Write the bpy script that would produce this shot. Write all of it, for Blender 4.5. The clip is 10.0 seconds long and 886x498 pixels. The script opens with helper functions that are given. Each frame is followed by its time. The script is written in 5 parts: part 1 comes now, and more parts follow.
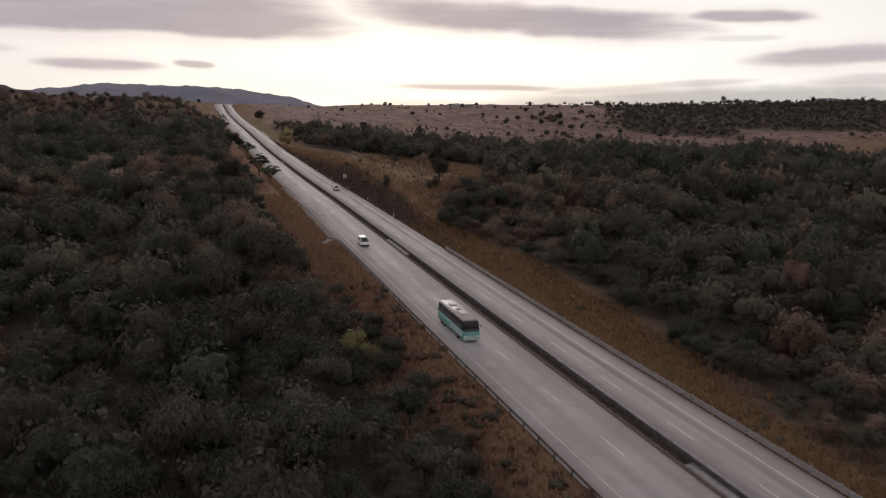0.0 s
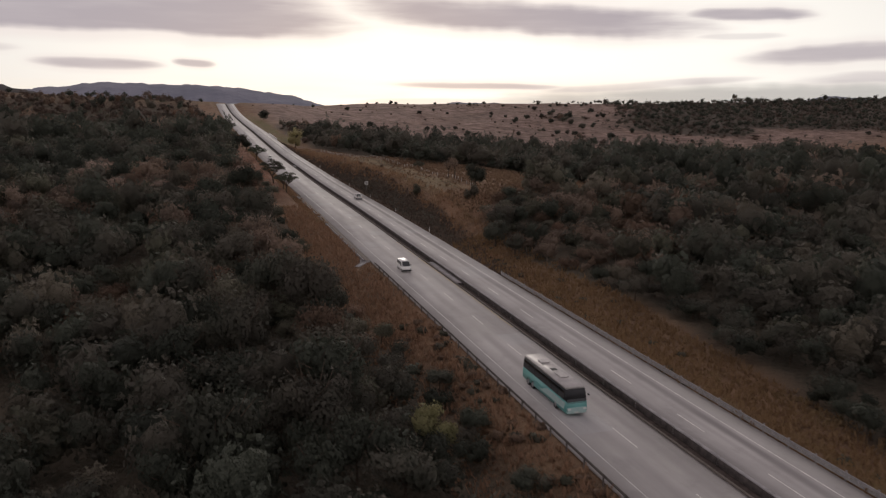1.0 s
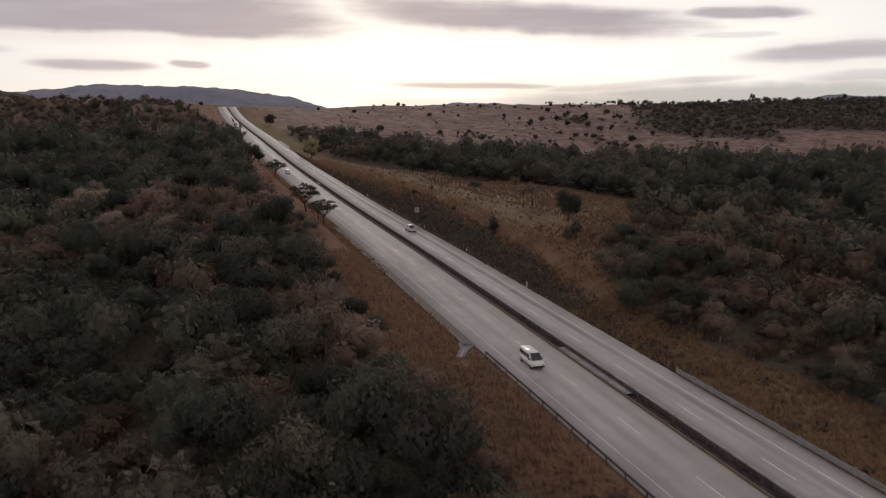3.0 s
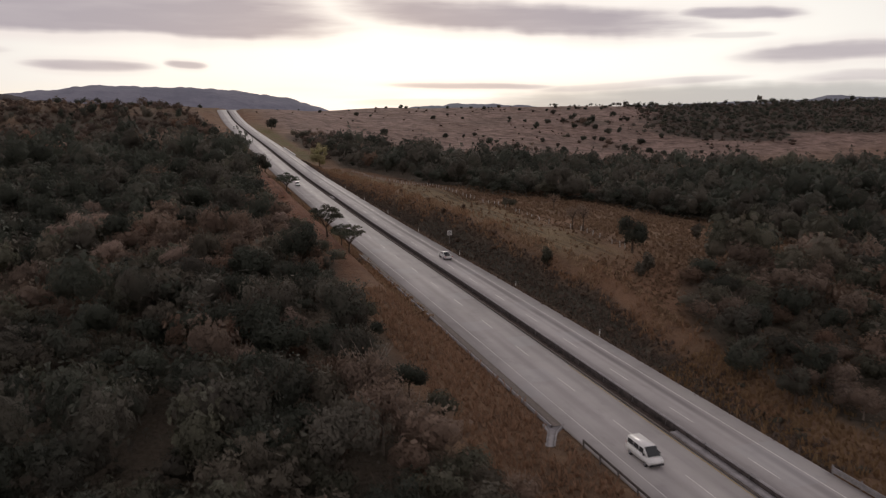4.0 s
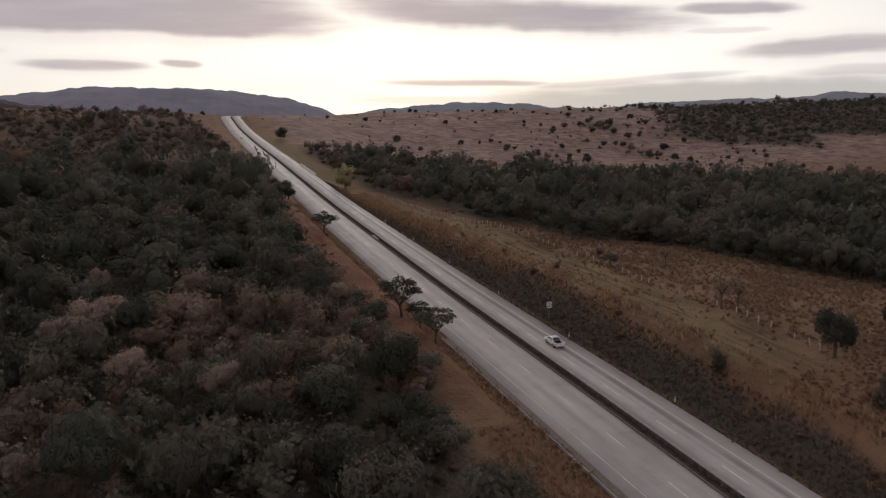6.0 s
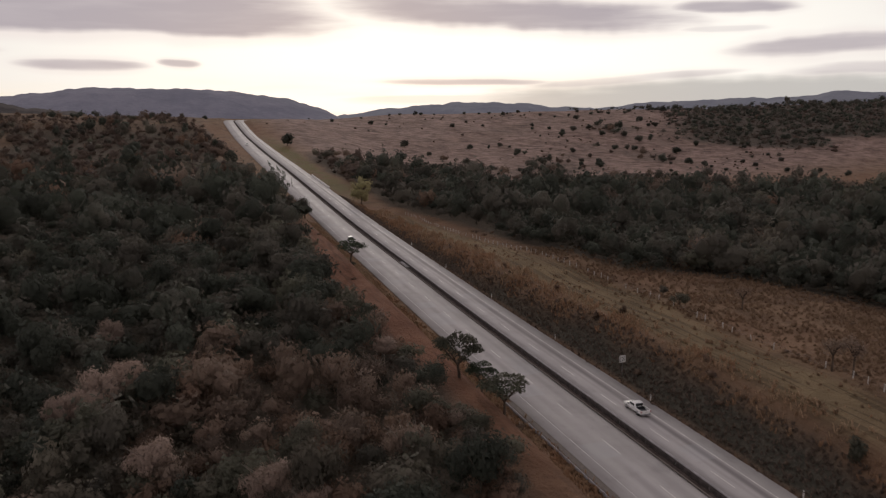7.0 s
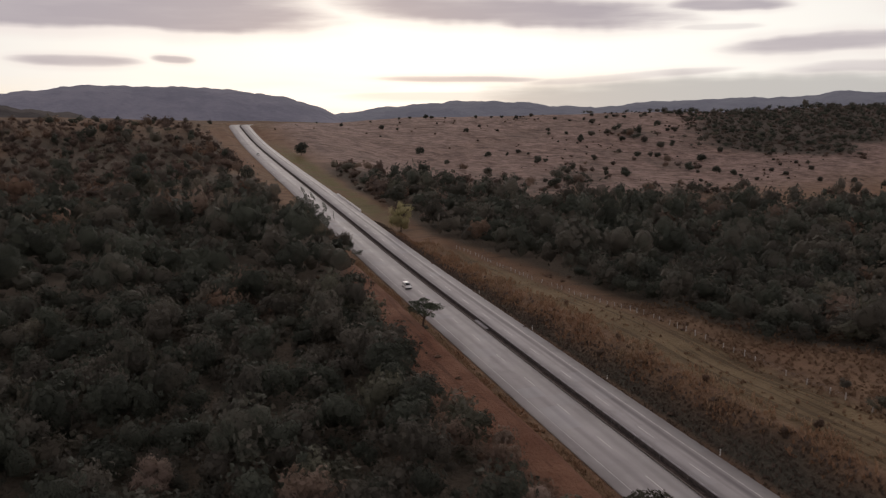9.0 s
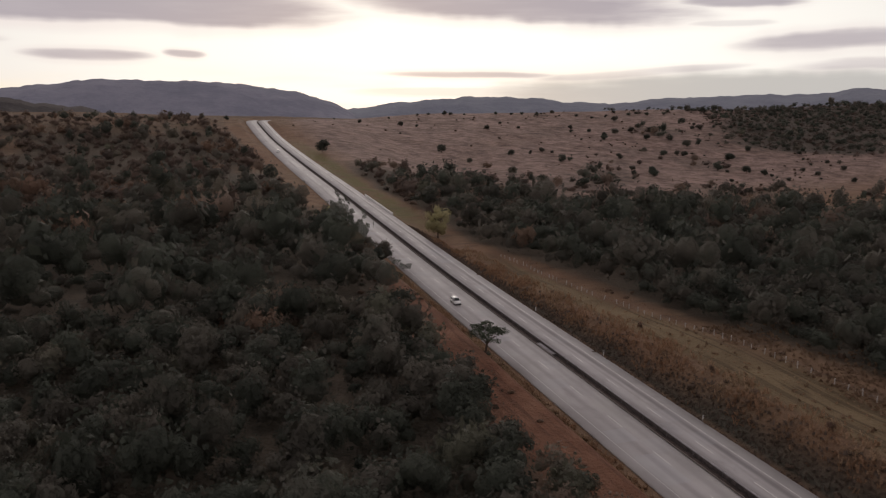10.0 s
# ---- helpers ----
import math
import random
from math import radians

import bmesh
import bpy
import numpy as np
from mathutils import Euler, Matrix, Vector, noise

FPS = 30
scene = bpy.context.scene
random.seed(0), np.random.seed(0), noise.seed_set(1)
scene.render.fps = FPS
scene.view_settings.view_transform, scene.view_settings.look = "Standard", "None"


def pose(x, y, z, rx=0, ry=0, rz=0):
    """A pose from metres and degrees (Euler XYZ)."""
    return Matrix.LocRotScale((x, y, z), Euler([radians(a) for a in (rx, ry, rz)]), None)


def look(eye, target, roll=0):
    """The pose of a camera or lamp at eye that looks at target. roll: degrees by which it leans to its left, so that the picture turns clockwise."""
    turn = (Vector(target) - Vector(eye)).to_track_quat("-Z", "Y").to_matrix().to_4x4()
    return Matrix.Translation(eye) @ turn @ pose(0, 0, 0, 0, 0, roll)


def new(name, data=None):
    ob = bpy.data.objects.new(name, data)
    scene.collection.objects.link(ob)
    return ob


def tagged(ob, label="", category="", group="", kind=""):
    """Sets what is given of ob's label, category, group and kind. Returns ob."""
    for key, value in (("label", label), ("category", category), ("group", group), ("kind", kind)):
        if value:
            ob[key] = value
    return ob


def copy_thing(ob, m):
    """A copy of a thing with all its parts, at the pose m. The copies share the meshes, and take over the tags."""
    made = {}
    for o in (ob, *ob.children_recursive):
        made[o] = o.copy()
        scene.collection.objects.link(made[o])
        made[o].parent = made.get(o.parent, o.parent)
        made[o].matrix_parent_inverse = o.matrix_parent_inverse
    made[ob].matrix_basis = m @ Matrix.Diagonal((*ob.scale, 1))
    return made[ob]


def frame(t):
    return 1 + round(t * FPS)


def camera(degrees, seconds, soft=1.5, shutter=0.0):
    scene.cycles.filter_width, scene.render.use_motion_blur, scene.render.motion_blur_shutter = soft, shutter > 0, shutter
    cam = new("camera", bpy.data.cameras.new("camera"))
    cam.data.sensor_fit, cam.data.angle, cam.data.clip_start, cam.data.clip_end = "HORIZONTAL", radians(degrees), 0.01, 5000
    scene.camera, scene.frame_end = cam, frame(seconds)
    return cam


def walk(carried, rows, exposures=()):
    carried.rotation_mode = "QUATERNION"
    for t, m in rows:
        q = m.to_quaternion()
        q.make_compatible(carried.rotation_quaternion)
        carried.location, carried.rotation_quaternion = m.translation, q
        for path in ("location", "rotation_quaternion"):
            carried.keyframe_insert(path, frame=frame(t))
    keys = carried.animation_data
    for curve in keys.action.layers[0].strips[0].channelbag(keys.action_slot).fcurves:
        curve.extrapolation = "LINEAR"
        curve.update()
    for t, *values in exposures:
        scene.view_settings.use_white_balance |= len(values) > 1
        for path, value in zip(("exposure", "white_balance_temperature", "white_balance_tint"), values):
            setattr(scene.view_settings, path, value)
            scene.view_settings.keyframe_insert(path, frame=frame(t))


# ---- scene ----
cam = camera(58.0, 10.0, soft=1.2, shutter=0.25)
# seconds, x, y, z, pitch, roll, yaw
ROWS = [
    (0.0, -39.87, 0.01, 32.86, -9.481, -0.499, -17.513),
    (0.5, -41.01, 14.39, 33.26, -9.558, -0.473, -17.519),
    (1.0, -42.06, 28.58, 33.68, -9.580, -0.420, -17.515),
    (1.5, -43.05, 42.57, 34.19, -9.600, -0.363, -17.565),
    (2.0, -44.02, 56.32, 34.86, -9.564, -0.265, -17.598),
    (2.5, -45.01, 69.84, 35.74, -9.591, -0.150, -17.666),
    (4.0, -48.33, 108.93, 39.94, -9.563, -0.053, -18.015),
    (4.5, -49.62, 121.47, 41.88, -9.597, 0.056, -18.127),
    (5.0, -51.02, 133.78, 44.06, -9.606, 0.190, -18.174),
    (5.5, -52.55, 145.87, 46.45, -9.684, 0.269, -18.226),
    (7.0, -57.89, 181.05, 54.24, -9.821, 0.448, -18.414),
    (7.5, -59.91, 192.49, 56.78, -9.852, 0.473, -18.535),
    (8.0, -62.03, 203.84, 59.11, -9.840, 0.494, -18.705),
    (8.5, -64.23, 215.15, 61.11, -9.887, 0.398, -18.854),
    (9.0, -66.49, 226.44, 62.63, -10.022, 0.268, -18.788),
    (9.5, -68.78, 237.77, 63.53, -10.227, 0.101, -18.494),
    (10.0, -71.08, 249.19, 63.62, -10.335, -0.017, -18.055),
]
EXPOSURE = 0.0
walk(cam, [(t, pose(x, y, z, 90 + pitch, roll, yaw)) for t, x, y, z, pitch, roll, yaw in ROWS], exposures=[(0.0, EXPOSURE), (10.0, EXPOSURE)])

DASH_W, DASH_E = 220.55, 177.0  # far ends of one lane dash on each carriageway
# ---- dusk light: a veiled low sun ahead, long cloud bands ----
SUN_AZIMUTH, SUN_HEIGHT = 12.0, 7.0


def node(tree, kind, **inputs):
    n = tree.nodes.new(kind)
    for key, value in inputs.items():
        n.inputs[int(key[1:])].default_value = value
    return n


def calc(tree, op, a, b=None, c=None, clamp=False):
    n = tree.nodes.new("ShaderNodeMath")
    n.operation, n.use_clamp = op, clamp
    for i, v in enumerate((a, b, c)):
        if v is None:
            continue
        if isinstance(v, (int, float)):
            n.inputs[i].default_value = v
        else:
            tree.links.new(v, n.inputs[i])
    return n.outputs[0]


def blend(tree, k, a, b, mode="MIX"):
    n = tree.nodes.new("ShaderNodeMix")
    n.data_type, n.blend_type = "RGBA", mode
    for i, v in ((0, k), (6, a), (7, b)):
        if isinstance(v, (int, float)):
            n.inputs[i].default_value = v
        elif isinstance(v, tuple):
            n.inputs[i].default_value = (*v, 1)
        else:
            tree.links.new(v, n.inputs[i])
    return n.outputs[2]


def smooth(tree, v, a, b):
    n = tree.nodes.new("ShaderNodeMapRange")
    n.interpolation_type = "SMOOTHSTEP"
    tree.links.new(v, n.inputs[0])
    n.inputs[1].default_value, n.inputs[2].default_value = a, b
    return n.outputs[0]


def make_sky():
    world = bpy.data.worlds.new("dusk_sky")
    scene.world = world
    world.use_nodes = True
    t = world.node_tree
    t.nodes.clear()
    where = t.nodes.new("ShaderNodeTexCoord").outputs["Generated"]
    axes = t.nodes.new("ShaderNodeSeparateXYZ")
    t.links.new(where, axes.inputs[0])
    x, y, z = axes.outputs
    turn = calc(t, "MULTIPLY", calc(t, "ARCTAN2", x, y), 57.2958)
    height = calc(t, "MULTIPLY", calc(t, "ARCSINE", z), 57.2958)
    # the banks wander a little up and down along their length
    drift = t.nodes.new("ShaderNodeTexNoise")
    drift.noise_dimensions = "1D"
    t.links.new(turn, drift.inputs["W"])
    drift.inputs["Scale"].default_value, drift.inputs["Detail"].default_value = 0.16, 3
    wander = calc(t, "MULTIPLY", calc(t, "SUBTRACT", drift.outputs[0], 0.5), 0.9)
    # long streaky noise: stretched sideways
    flat = t.nodes.new("ShaderNodeCombineXYZ")
    t.links.new(calc(t, "MULTIPLY", turn, 0.09), flat.inputs[0])
    t.links.new(calc(t, "MULTIPLY", height, 0.75), flat.inputs[1])
    fine = t.nodes.new("ShaderNodeTexNoise")
    t.links.new(flat.outputs[0], fine.inputs[0])
    fine.inputs["Scale"].default_value, fine.inputs["Detail"].default_value, fine.inputs["Roughness"].default_value = 1.5, 4, 0.5
    streak = calc(t, "SUBTRACT", fine.outputs[0], 0.5)
    broad = t.nodes.new("ShaderNodeTexNoise")
    t.links.new(flat.outputs[0], broad.inputs[0])
    broad.inputs["Scale"].default_value, broad.inputs["Detail"].default_value = 0.45, 4

    def bank(az, el, half, above, under, tilt, ragged, amount, lo, hi):
        """A streaky bank of cloud: thin below, thicker above, feathered at its ends."""
        a = calc(t, "DIVIDE", calc(t, "SUBTRACT", turn, az), half)
        mid = calc(t, "ADD", el, calc(t, "MULTIPLY", calc(t, "SUBTRACT", turn, az), tilt))
        up = calc(t, "SUBTRACT", calc(t, "ADD", height, calc(t, "MULTIPLY", wander, min(1.0, above))), mid)
        b = calc(t, "MAXIMUM", calc(t, "DIVIDE", up, above), calc(t, "DIVIDE", up, -under))
        r = calc(t, "SUBTRACT", 1.0, calc(t, "ADD", calc(t, "POWER", calc(t, "ABSOLUTE", a), 3.0), calc(t, "MULTIPLY", b, b)))
        r = calc(t, "ADD", r, calc(t, "MULTIPLY", streak, 2.2 * ragged))
        return calc(t, "MULTIPLY", smooth(t, r, lo, hi), amount)

    # veil: warm white low over the sun, mauve grey higher up and all round
    glow = calc(t, "ADD", calc(t, "POWER", calc(t, "DIVIDE", calc(t, "SUBTRACT", turn, SUN_AZIMUTH + 8), 44.0), 2.0),
                calc(t, "POWER", calc(t, "DIVIDE", calc(t, "SUBTRACT", height, 4.0), 12.0), 2.0))
    glow = calc(t, "EXPONENT", calc(t, "MULTIPLY", glow, -1.0))
    veil = blend(t, glow, VEIL_FAR, VEIL_NEAR)
    # a peach tinge low over the ridges
    low = calc(t, "MULTIPLY", smooth(t, height, 3.2, 0.3), smooth(t, broad.outputs[0], 0.40, 0.60))
    veil = blend(t, calc(t, "MULTIPLY", low, 0.75), veil, PEACH)
    # bluish bands along the horizon, then the mauve banks over them
    band = None
    for spec in ((43.0, 0.9, 24.0, 1.35, 1.8, 0.012, 0.5, 1.0, -0.3, 0.8), (19.0, 0.85, 8.0, 0.25, 0.5, 0.0, 0.4, 0.45, -0.3, 0.8)):
        k = bank(*spec)
        band = k if band is None else calc(t, "MAXIMUM", band, k)
    veil = blend(t, band, veil, CLOUD_LOW)
    mask = calc(t, "MULTIPLY", smooth(t, broad.outputs[0], 0.42, 0.62), smooth(t, height, 8.0, 13.0))
    fringe = mask
    for spec in BANKS:
        k = bank(*spec)
        mask = calc(t, "MAXIMUM", mask, k)
        wide = bank(*spec[:3], spec[3] * 1.5, spec[4] * 1.5, *spec[5:8], spec[8] - 0.7, spec[9] + 0.1)
        fringe = calc(t, "MAXIMUM", fringe, wide)
    # pinkish rims, darker hearts
    cloud = blend(t, calc(t, "MULTIPLY", fringe, 0.55), veil, CLOUD_RIM)
    mask = calc(t, "MULTIPLY", mask, calc(t, "ADD", 0.97, calc(t, "MULTIPLY", streak, 0.45)), clamp=True)
    cloud = blend(t, mask, cloud, CLOUD)
    below = smooth(t, height, -0.3, -2.0)
    cloud = blend(t, below, cloud, (0.10, 0.085, 0.075))
    haze = t.nodes.new("ShaderNodeBackground")
    t.links.new(cloud, haze.inputs[0])
    haze.inputs[1].default_value = VEIL_STRENGTH
    sky = t.nodes.new("ShaderNodeTexSky")
    sky.sky_type, sky.sun_disc = "NISHITA", False
    sky.sun_elevation, sky.sun_rotation = radians(SUN_HEIGHT), radians(SUN_AZIMUTH)
    clear = t.nodes.new("ShaderNodeBackground")
    t.links.new(sky.outputs[0], clear.inputs[0])
    clear.inputs[1].default_value = 0.003
    both = t.nodes.new("ShaderNodeAddShader")
    t.links.new(haze.outputs[0], both.inputs[0])
    t.links.new(clear.outputs[0], both.inputs[1])
    out = t.nodes.new("ShaderNodeOutputWorld")
    t.links.new(both.outputs[0], out.inputs[0])


VEIL_NEAR, VEIL_FAR, VEIL_STRENGTH = (1.12, 1.08, 1.0), (0.52, 0.475, 0.49), 1.0
CLOUD, CLOUD_RIM, CLOUD_LOW, PEACH = (0.42, 0.375, 0.415), (0.80, 0.69, 0.68), (0.53, 0.515, 0.50), (1.0, 0.86, 0.66)
# bearing, height, half length, depth above and below, tilt, raggedness, strength, fade from and to
BANKS = ((-5.6, 5.95, 16.6, 2.5, 0.85, -0.008, 0.45, 1.0, -0.5, 0.6), (23.0, 6.35, 12.8, 1.3, 0.85, -0.055, 0.55, 1.0, -0.4, 0.85),
         (-5.3, 3.05, 3.8, 0.34, 0.36, -0.02, 0.6, 0.8, -0.5, 0.9), (0.6, 3.25, 1.35, 0.24, 0.24, -0.03, 0.4, 0.8, -0.5, 0.9), (-13.0, 3.9, 3.2, 0.3, 0.3, 0.0, 0.6, 0.35, -0.5, 0.9),
         (19.8, 1.95, 5.8, 0.22, 0.2, -0.012, 0.5, 0.75, -0.5, 0.9), (37.6, 6.45, 3.9, 0.45, 0.32, -0.01, 0.6, 0.9, -0.5, 0.9), (37.3, 5.15, 2.6, 0.2, 0.2, 0.0, 0.5, 0.3, -0.5, 0.9),
         (43.8, 4.0, 6.2, 0.55, 0.65, 0.045, 0.7, 0.8, -0.5, 0.9), (48.5, 2.5, 7.5, 0.4, 0.3, 0.02, 0.7, 0.45, -0.5, 0.9), (31.5, 2.05, 7.0, 0.25, 0.25, 0.06, 0.6, 0.4, -0.5, 0.9),
         (58.0, 6.2, 10.0, 1.2, 0.8, 0.0, 0.6, 1.0, -0.5, 0.8), (-30.0, 5.0, 9.0, 1.2, 0.7, 0.0, 0.6, 1.0, -0.5, 0.8))
make_sky()
sun = new("sun", bpy.data.lights.new("sun", "SUN"))
sun.data.energy, sun.data.angle, sun.data.color = 0.6, radians(14), (1.0, 0.90, 0.80)
az, el = radians(SUN_AZIMUTH), radians(SUN_HEIGHT + 8)
sun.matrix_world = look((0, 0, 300), (-300 * math.sin(az) * math.cos(el), -300 * math.cos(az) * math.cos(el), 300 - 300 * math.sin(el)))


# ---- lie of the land ----
PROFILE = ((-700, -26), (-60, -4.4), (0, -2.1), (30, -1.2), (60, -0.3), (100, 0.5), (150, 2.1), (200, 3.5), (250, 5.0), (300, 6.0), (350, 7.1),
           (400, 8.7), (450, 10.1), (500, 11.9), (550, 14.2), (600, 16.4), (650, 18.7), (700, 20.7), (760, 23.0), (820, 25.6), (880, 28.4),
           (940, 31.4), (1000, 35.5), (1050, 40.0), (1090, 43.6), (1120, 45.4), (1160, 45.2), (1250, 42.0), (1600, 30.0))
_py = np.array([p[0] for p in PROFILE], float)
_pz = np.array([p[1] for p in PROFILE], float)


def road_z(y):
    """Height of the carriageway along its run: a gentle hollow, then a climb to a crest."""
    y = np.asarray(y, float)
    return sum(np.interp(y + o, _py, _pz) for o in (-24, -12, 0, 12, 24)) / 5


def bend(y):
    """Sideways drift of the road beyond the crest, where it swings to the right."""
    y = np.asarray(y, float)
    return 0.0022 * np.clip(y - 1085, 0, None) ** 2


def step(a, b, v):
    k = np.clip((np.asarray(v, float) - a) / (b - a), 0, 1)
    return k * k * (3 - 2 * k)


def waves(x, y, size, seed):
    """Cheap smooth noise in about -1 to 1."""
    s = seed * 1.7
    u, v = x / size, y / size
    return (np.sin(u * 2.1 + s) * np.cos(v * 1.7 - s) + np.sin(u * 0.9 - v * 1.3 + 2 * s) + 0.6 * np.sin(u * 3.7 + v * 2.9 + 3 * s)) / 2.6


def ground_z(x, y):
    x, y = np.asarray(x, float), np.asarray(y, float)
    rz = road_z(y)
    x = x - bend(y)
    # left of the road: fill, then a cutting with a cleared bank, then woods that fall away and climb again
    left_far = np.interp(y, (-200, 0, 120, 200, 260, 330, 420, 560, 760, 880, 980, 1150, 1500), (-20, -13, -5, 2, 7.5, 11.5, 13.5, 15, 19, 30, 45, 50, 30))
    left_near = rz + np.interp(y, (0, 140, 200, 250, 330, 420, 520, 640, 900, 1050), (-4.5, -3.0, 0.0, 3.2, 5.2, 5.2, 3.0, 0.5, 1.0, 2.5))
    far_tilt = np.interp(x, (-900, -400, -160, -60), (26, 12, 2, 0)) * step(250, 900, y)
    lk = step(-9.0, -15.0, x)
    left = rz - 0.35 + (left_near - rz + 0.35) * lk
    left = left + (left_far + far_tilt - left_near) * step(-20, -60, x)
    # right of the road: fill to a wooded hollow, then a cutting with a field on its shoulder, then a valley and the grass hill
    shoulder = rz + np.interp(y, (0, 120, 190, 235, 275, 320, 380, 430, 480, 560, 700, 900, 1050), (-3.5, -3.0, -0.3, 6.2, 7.4, 7.2, 5.6, 2.8, 0.2, -2.6, -2.5, -1.0, 1.5))
    crest = np.interp(y, (220, 250, 320, 440), (24.5, 24.5, 20.8, 21.5))
    rk = np.clip((x - 15.7) / (crest - 15.7), 0, 1)
    rk = 0.6 * rk + 0.4 * rk * rk * (3 - 2 * rk)
    right = rz - 0.35 + (shoulder - rz + 0.35) * rk
    valley = np.interp(y, (-200, 0, 150, 260, 400, 560, 740, 850, 950, 1100, 1280, 1500), (-26, -20, -7, 2, 4, 1, -7, -4, 6, 28, 50, 47))
    valley = valley - np.interp(x, (100, 300, 520, 800, 1300), (0, 2, 10, 12, -4)) * step(1250, 700, y)
    valley = valley + np.interp(x, (300, 600, 1000, 1600), (0, 3, 14, 20)) * step(850, 1250, y)
    near_hill = np.interp(x, (30, 160, 300), (16, 6, 0)) * step(560, 760, y) * step(1300, 1000, y)
    right = right + (valley + near_hill - shoulder) * step(40, 150, x)
    z = np.where(x < 4.3, left, right)
    # roughness away from the carriageways
    off = step(11, 30, np.abs(x - 4.3))
    z = z + off * (0.5 * waves(x, y, 14, 1) + 1.1 * waves(x, y, 55, 2)) + step(120, 500, np.abs(x)) * 3.0 * waves(x, y, 160, 3)
    # beyond the hill the land drops out of sight
    z = z + (-45 - z) * step(1500, 2300, y) + (-45 - z) * step(1700, 2600, np.abs(x)) * (1 - step(1500, 2300, y))
    return z

# ---- materials ----
def material(name, rough=0.8, spec=0.3, metal=0.0):
    m = bpy.data.materials.new(name)
    m.use_nodes = True
    t = m.node_tree
    p = t.nodes["Principled BSDF"]
    p.inputs["Roughness"].default_value, p.inputs["Specular IOR Level"].default_value, p.inputs["Metallic"].default_value = rough, spec, metal
    return m, t, p


def grain(t, scale, detail=4, coord="Object", stretch=(1, 1, 1), rough=0.6):
    c = t.nodes.new("ShaderNodeTexCoord").outputs[coord]
    mp = t.nodes.new("ShaderNodeMapping")
    mp.inputs["Scale"].default_value = stretch
    t.links.new(c, mp.inputs[0])
    n = t.nodes.new("ShaderNodeTexNoise")
    t.links.new(mp.outputs[0], n.inputs[0])
    n.inputs["Scale"].default_value, n.inputs["Detail"].default_value, n.inputs["Roughness"].default_value = scale, detail, rough
    return n.outputs[0]


def relief(t, p, height, strength=0.4, distance=0.05):
    b = t.nodes.new("ShaderNodeBump")
    b.inputs["Strength"].default_value, b.inputs["Distance"].default_value = strength, distance
    t.links.new(height, b.inputs["Height"])
    t.links.new(b.outputs[0], p.inputs["Normal"])


def plain(name, colour, rough=0.6, spec=0.4, metal=0.0, vary=0.15, scale=3.0):
    """A painted or raw surface with grime at two scales."""
    m, t, p = material(name, rough, spec, metal)
    a, b = grain(t, scale), grain(t, scale * 9)
    k = calc(t, "ADD", calc(t, "MULTIPLY", a, 0.65), calc(t, "MULTIPLY", b, 0.35))
    dark = tuple(c * (1 - vary) for c in colour)
    lite = tuple(min(1, c * (1 + vary)) for c in colour)
    t.links.new(blend(t, smooth(t, k, 0.3, 0.7), dark, lite), p.inputs["Base Color"])
    t.links.new(calc(t, "ADD", rough - 0.08, calc(t, "MULTIPLY", b, 0.16)), p.inputs["Roughness"])
    return m


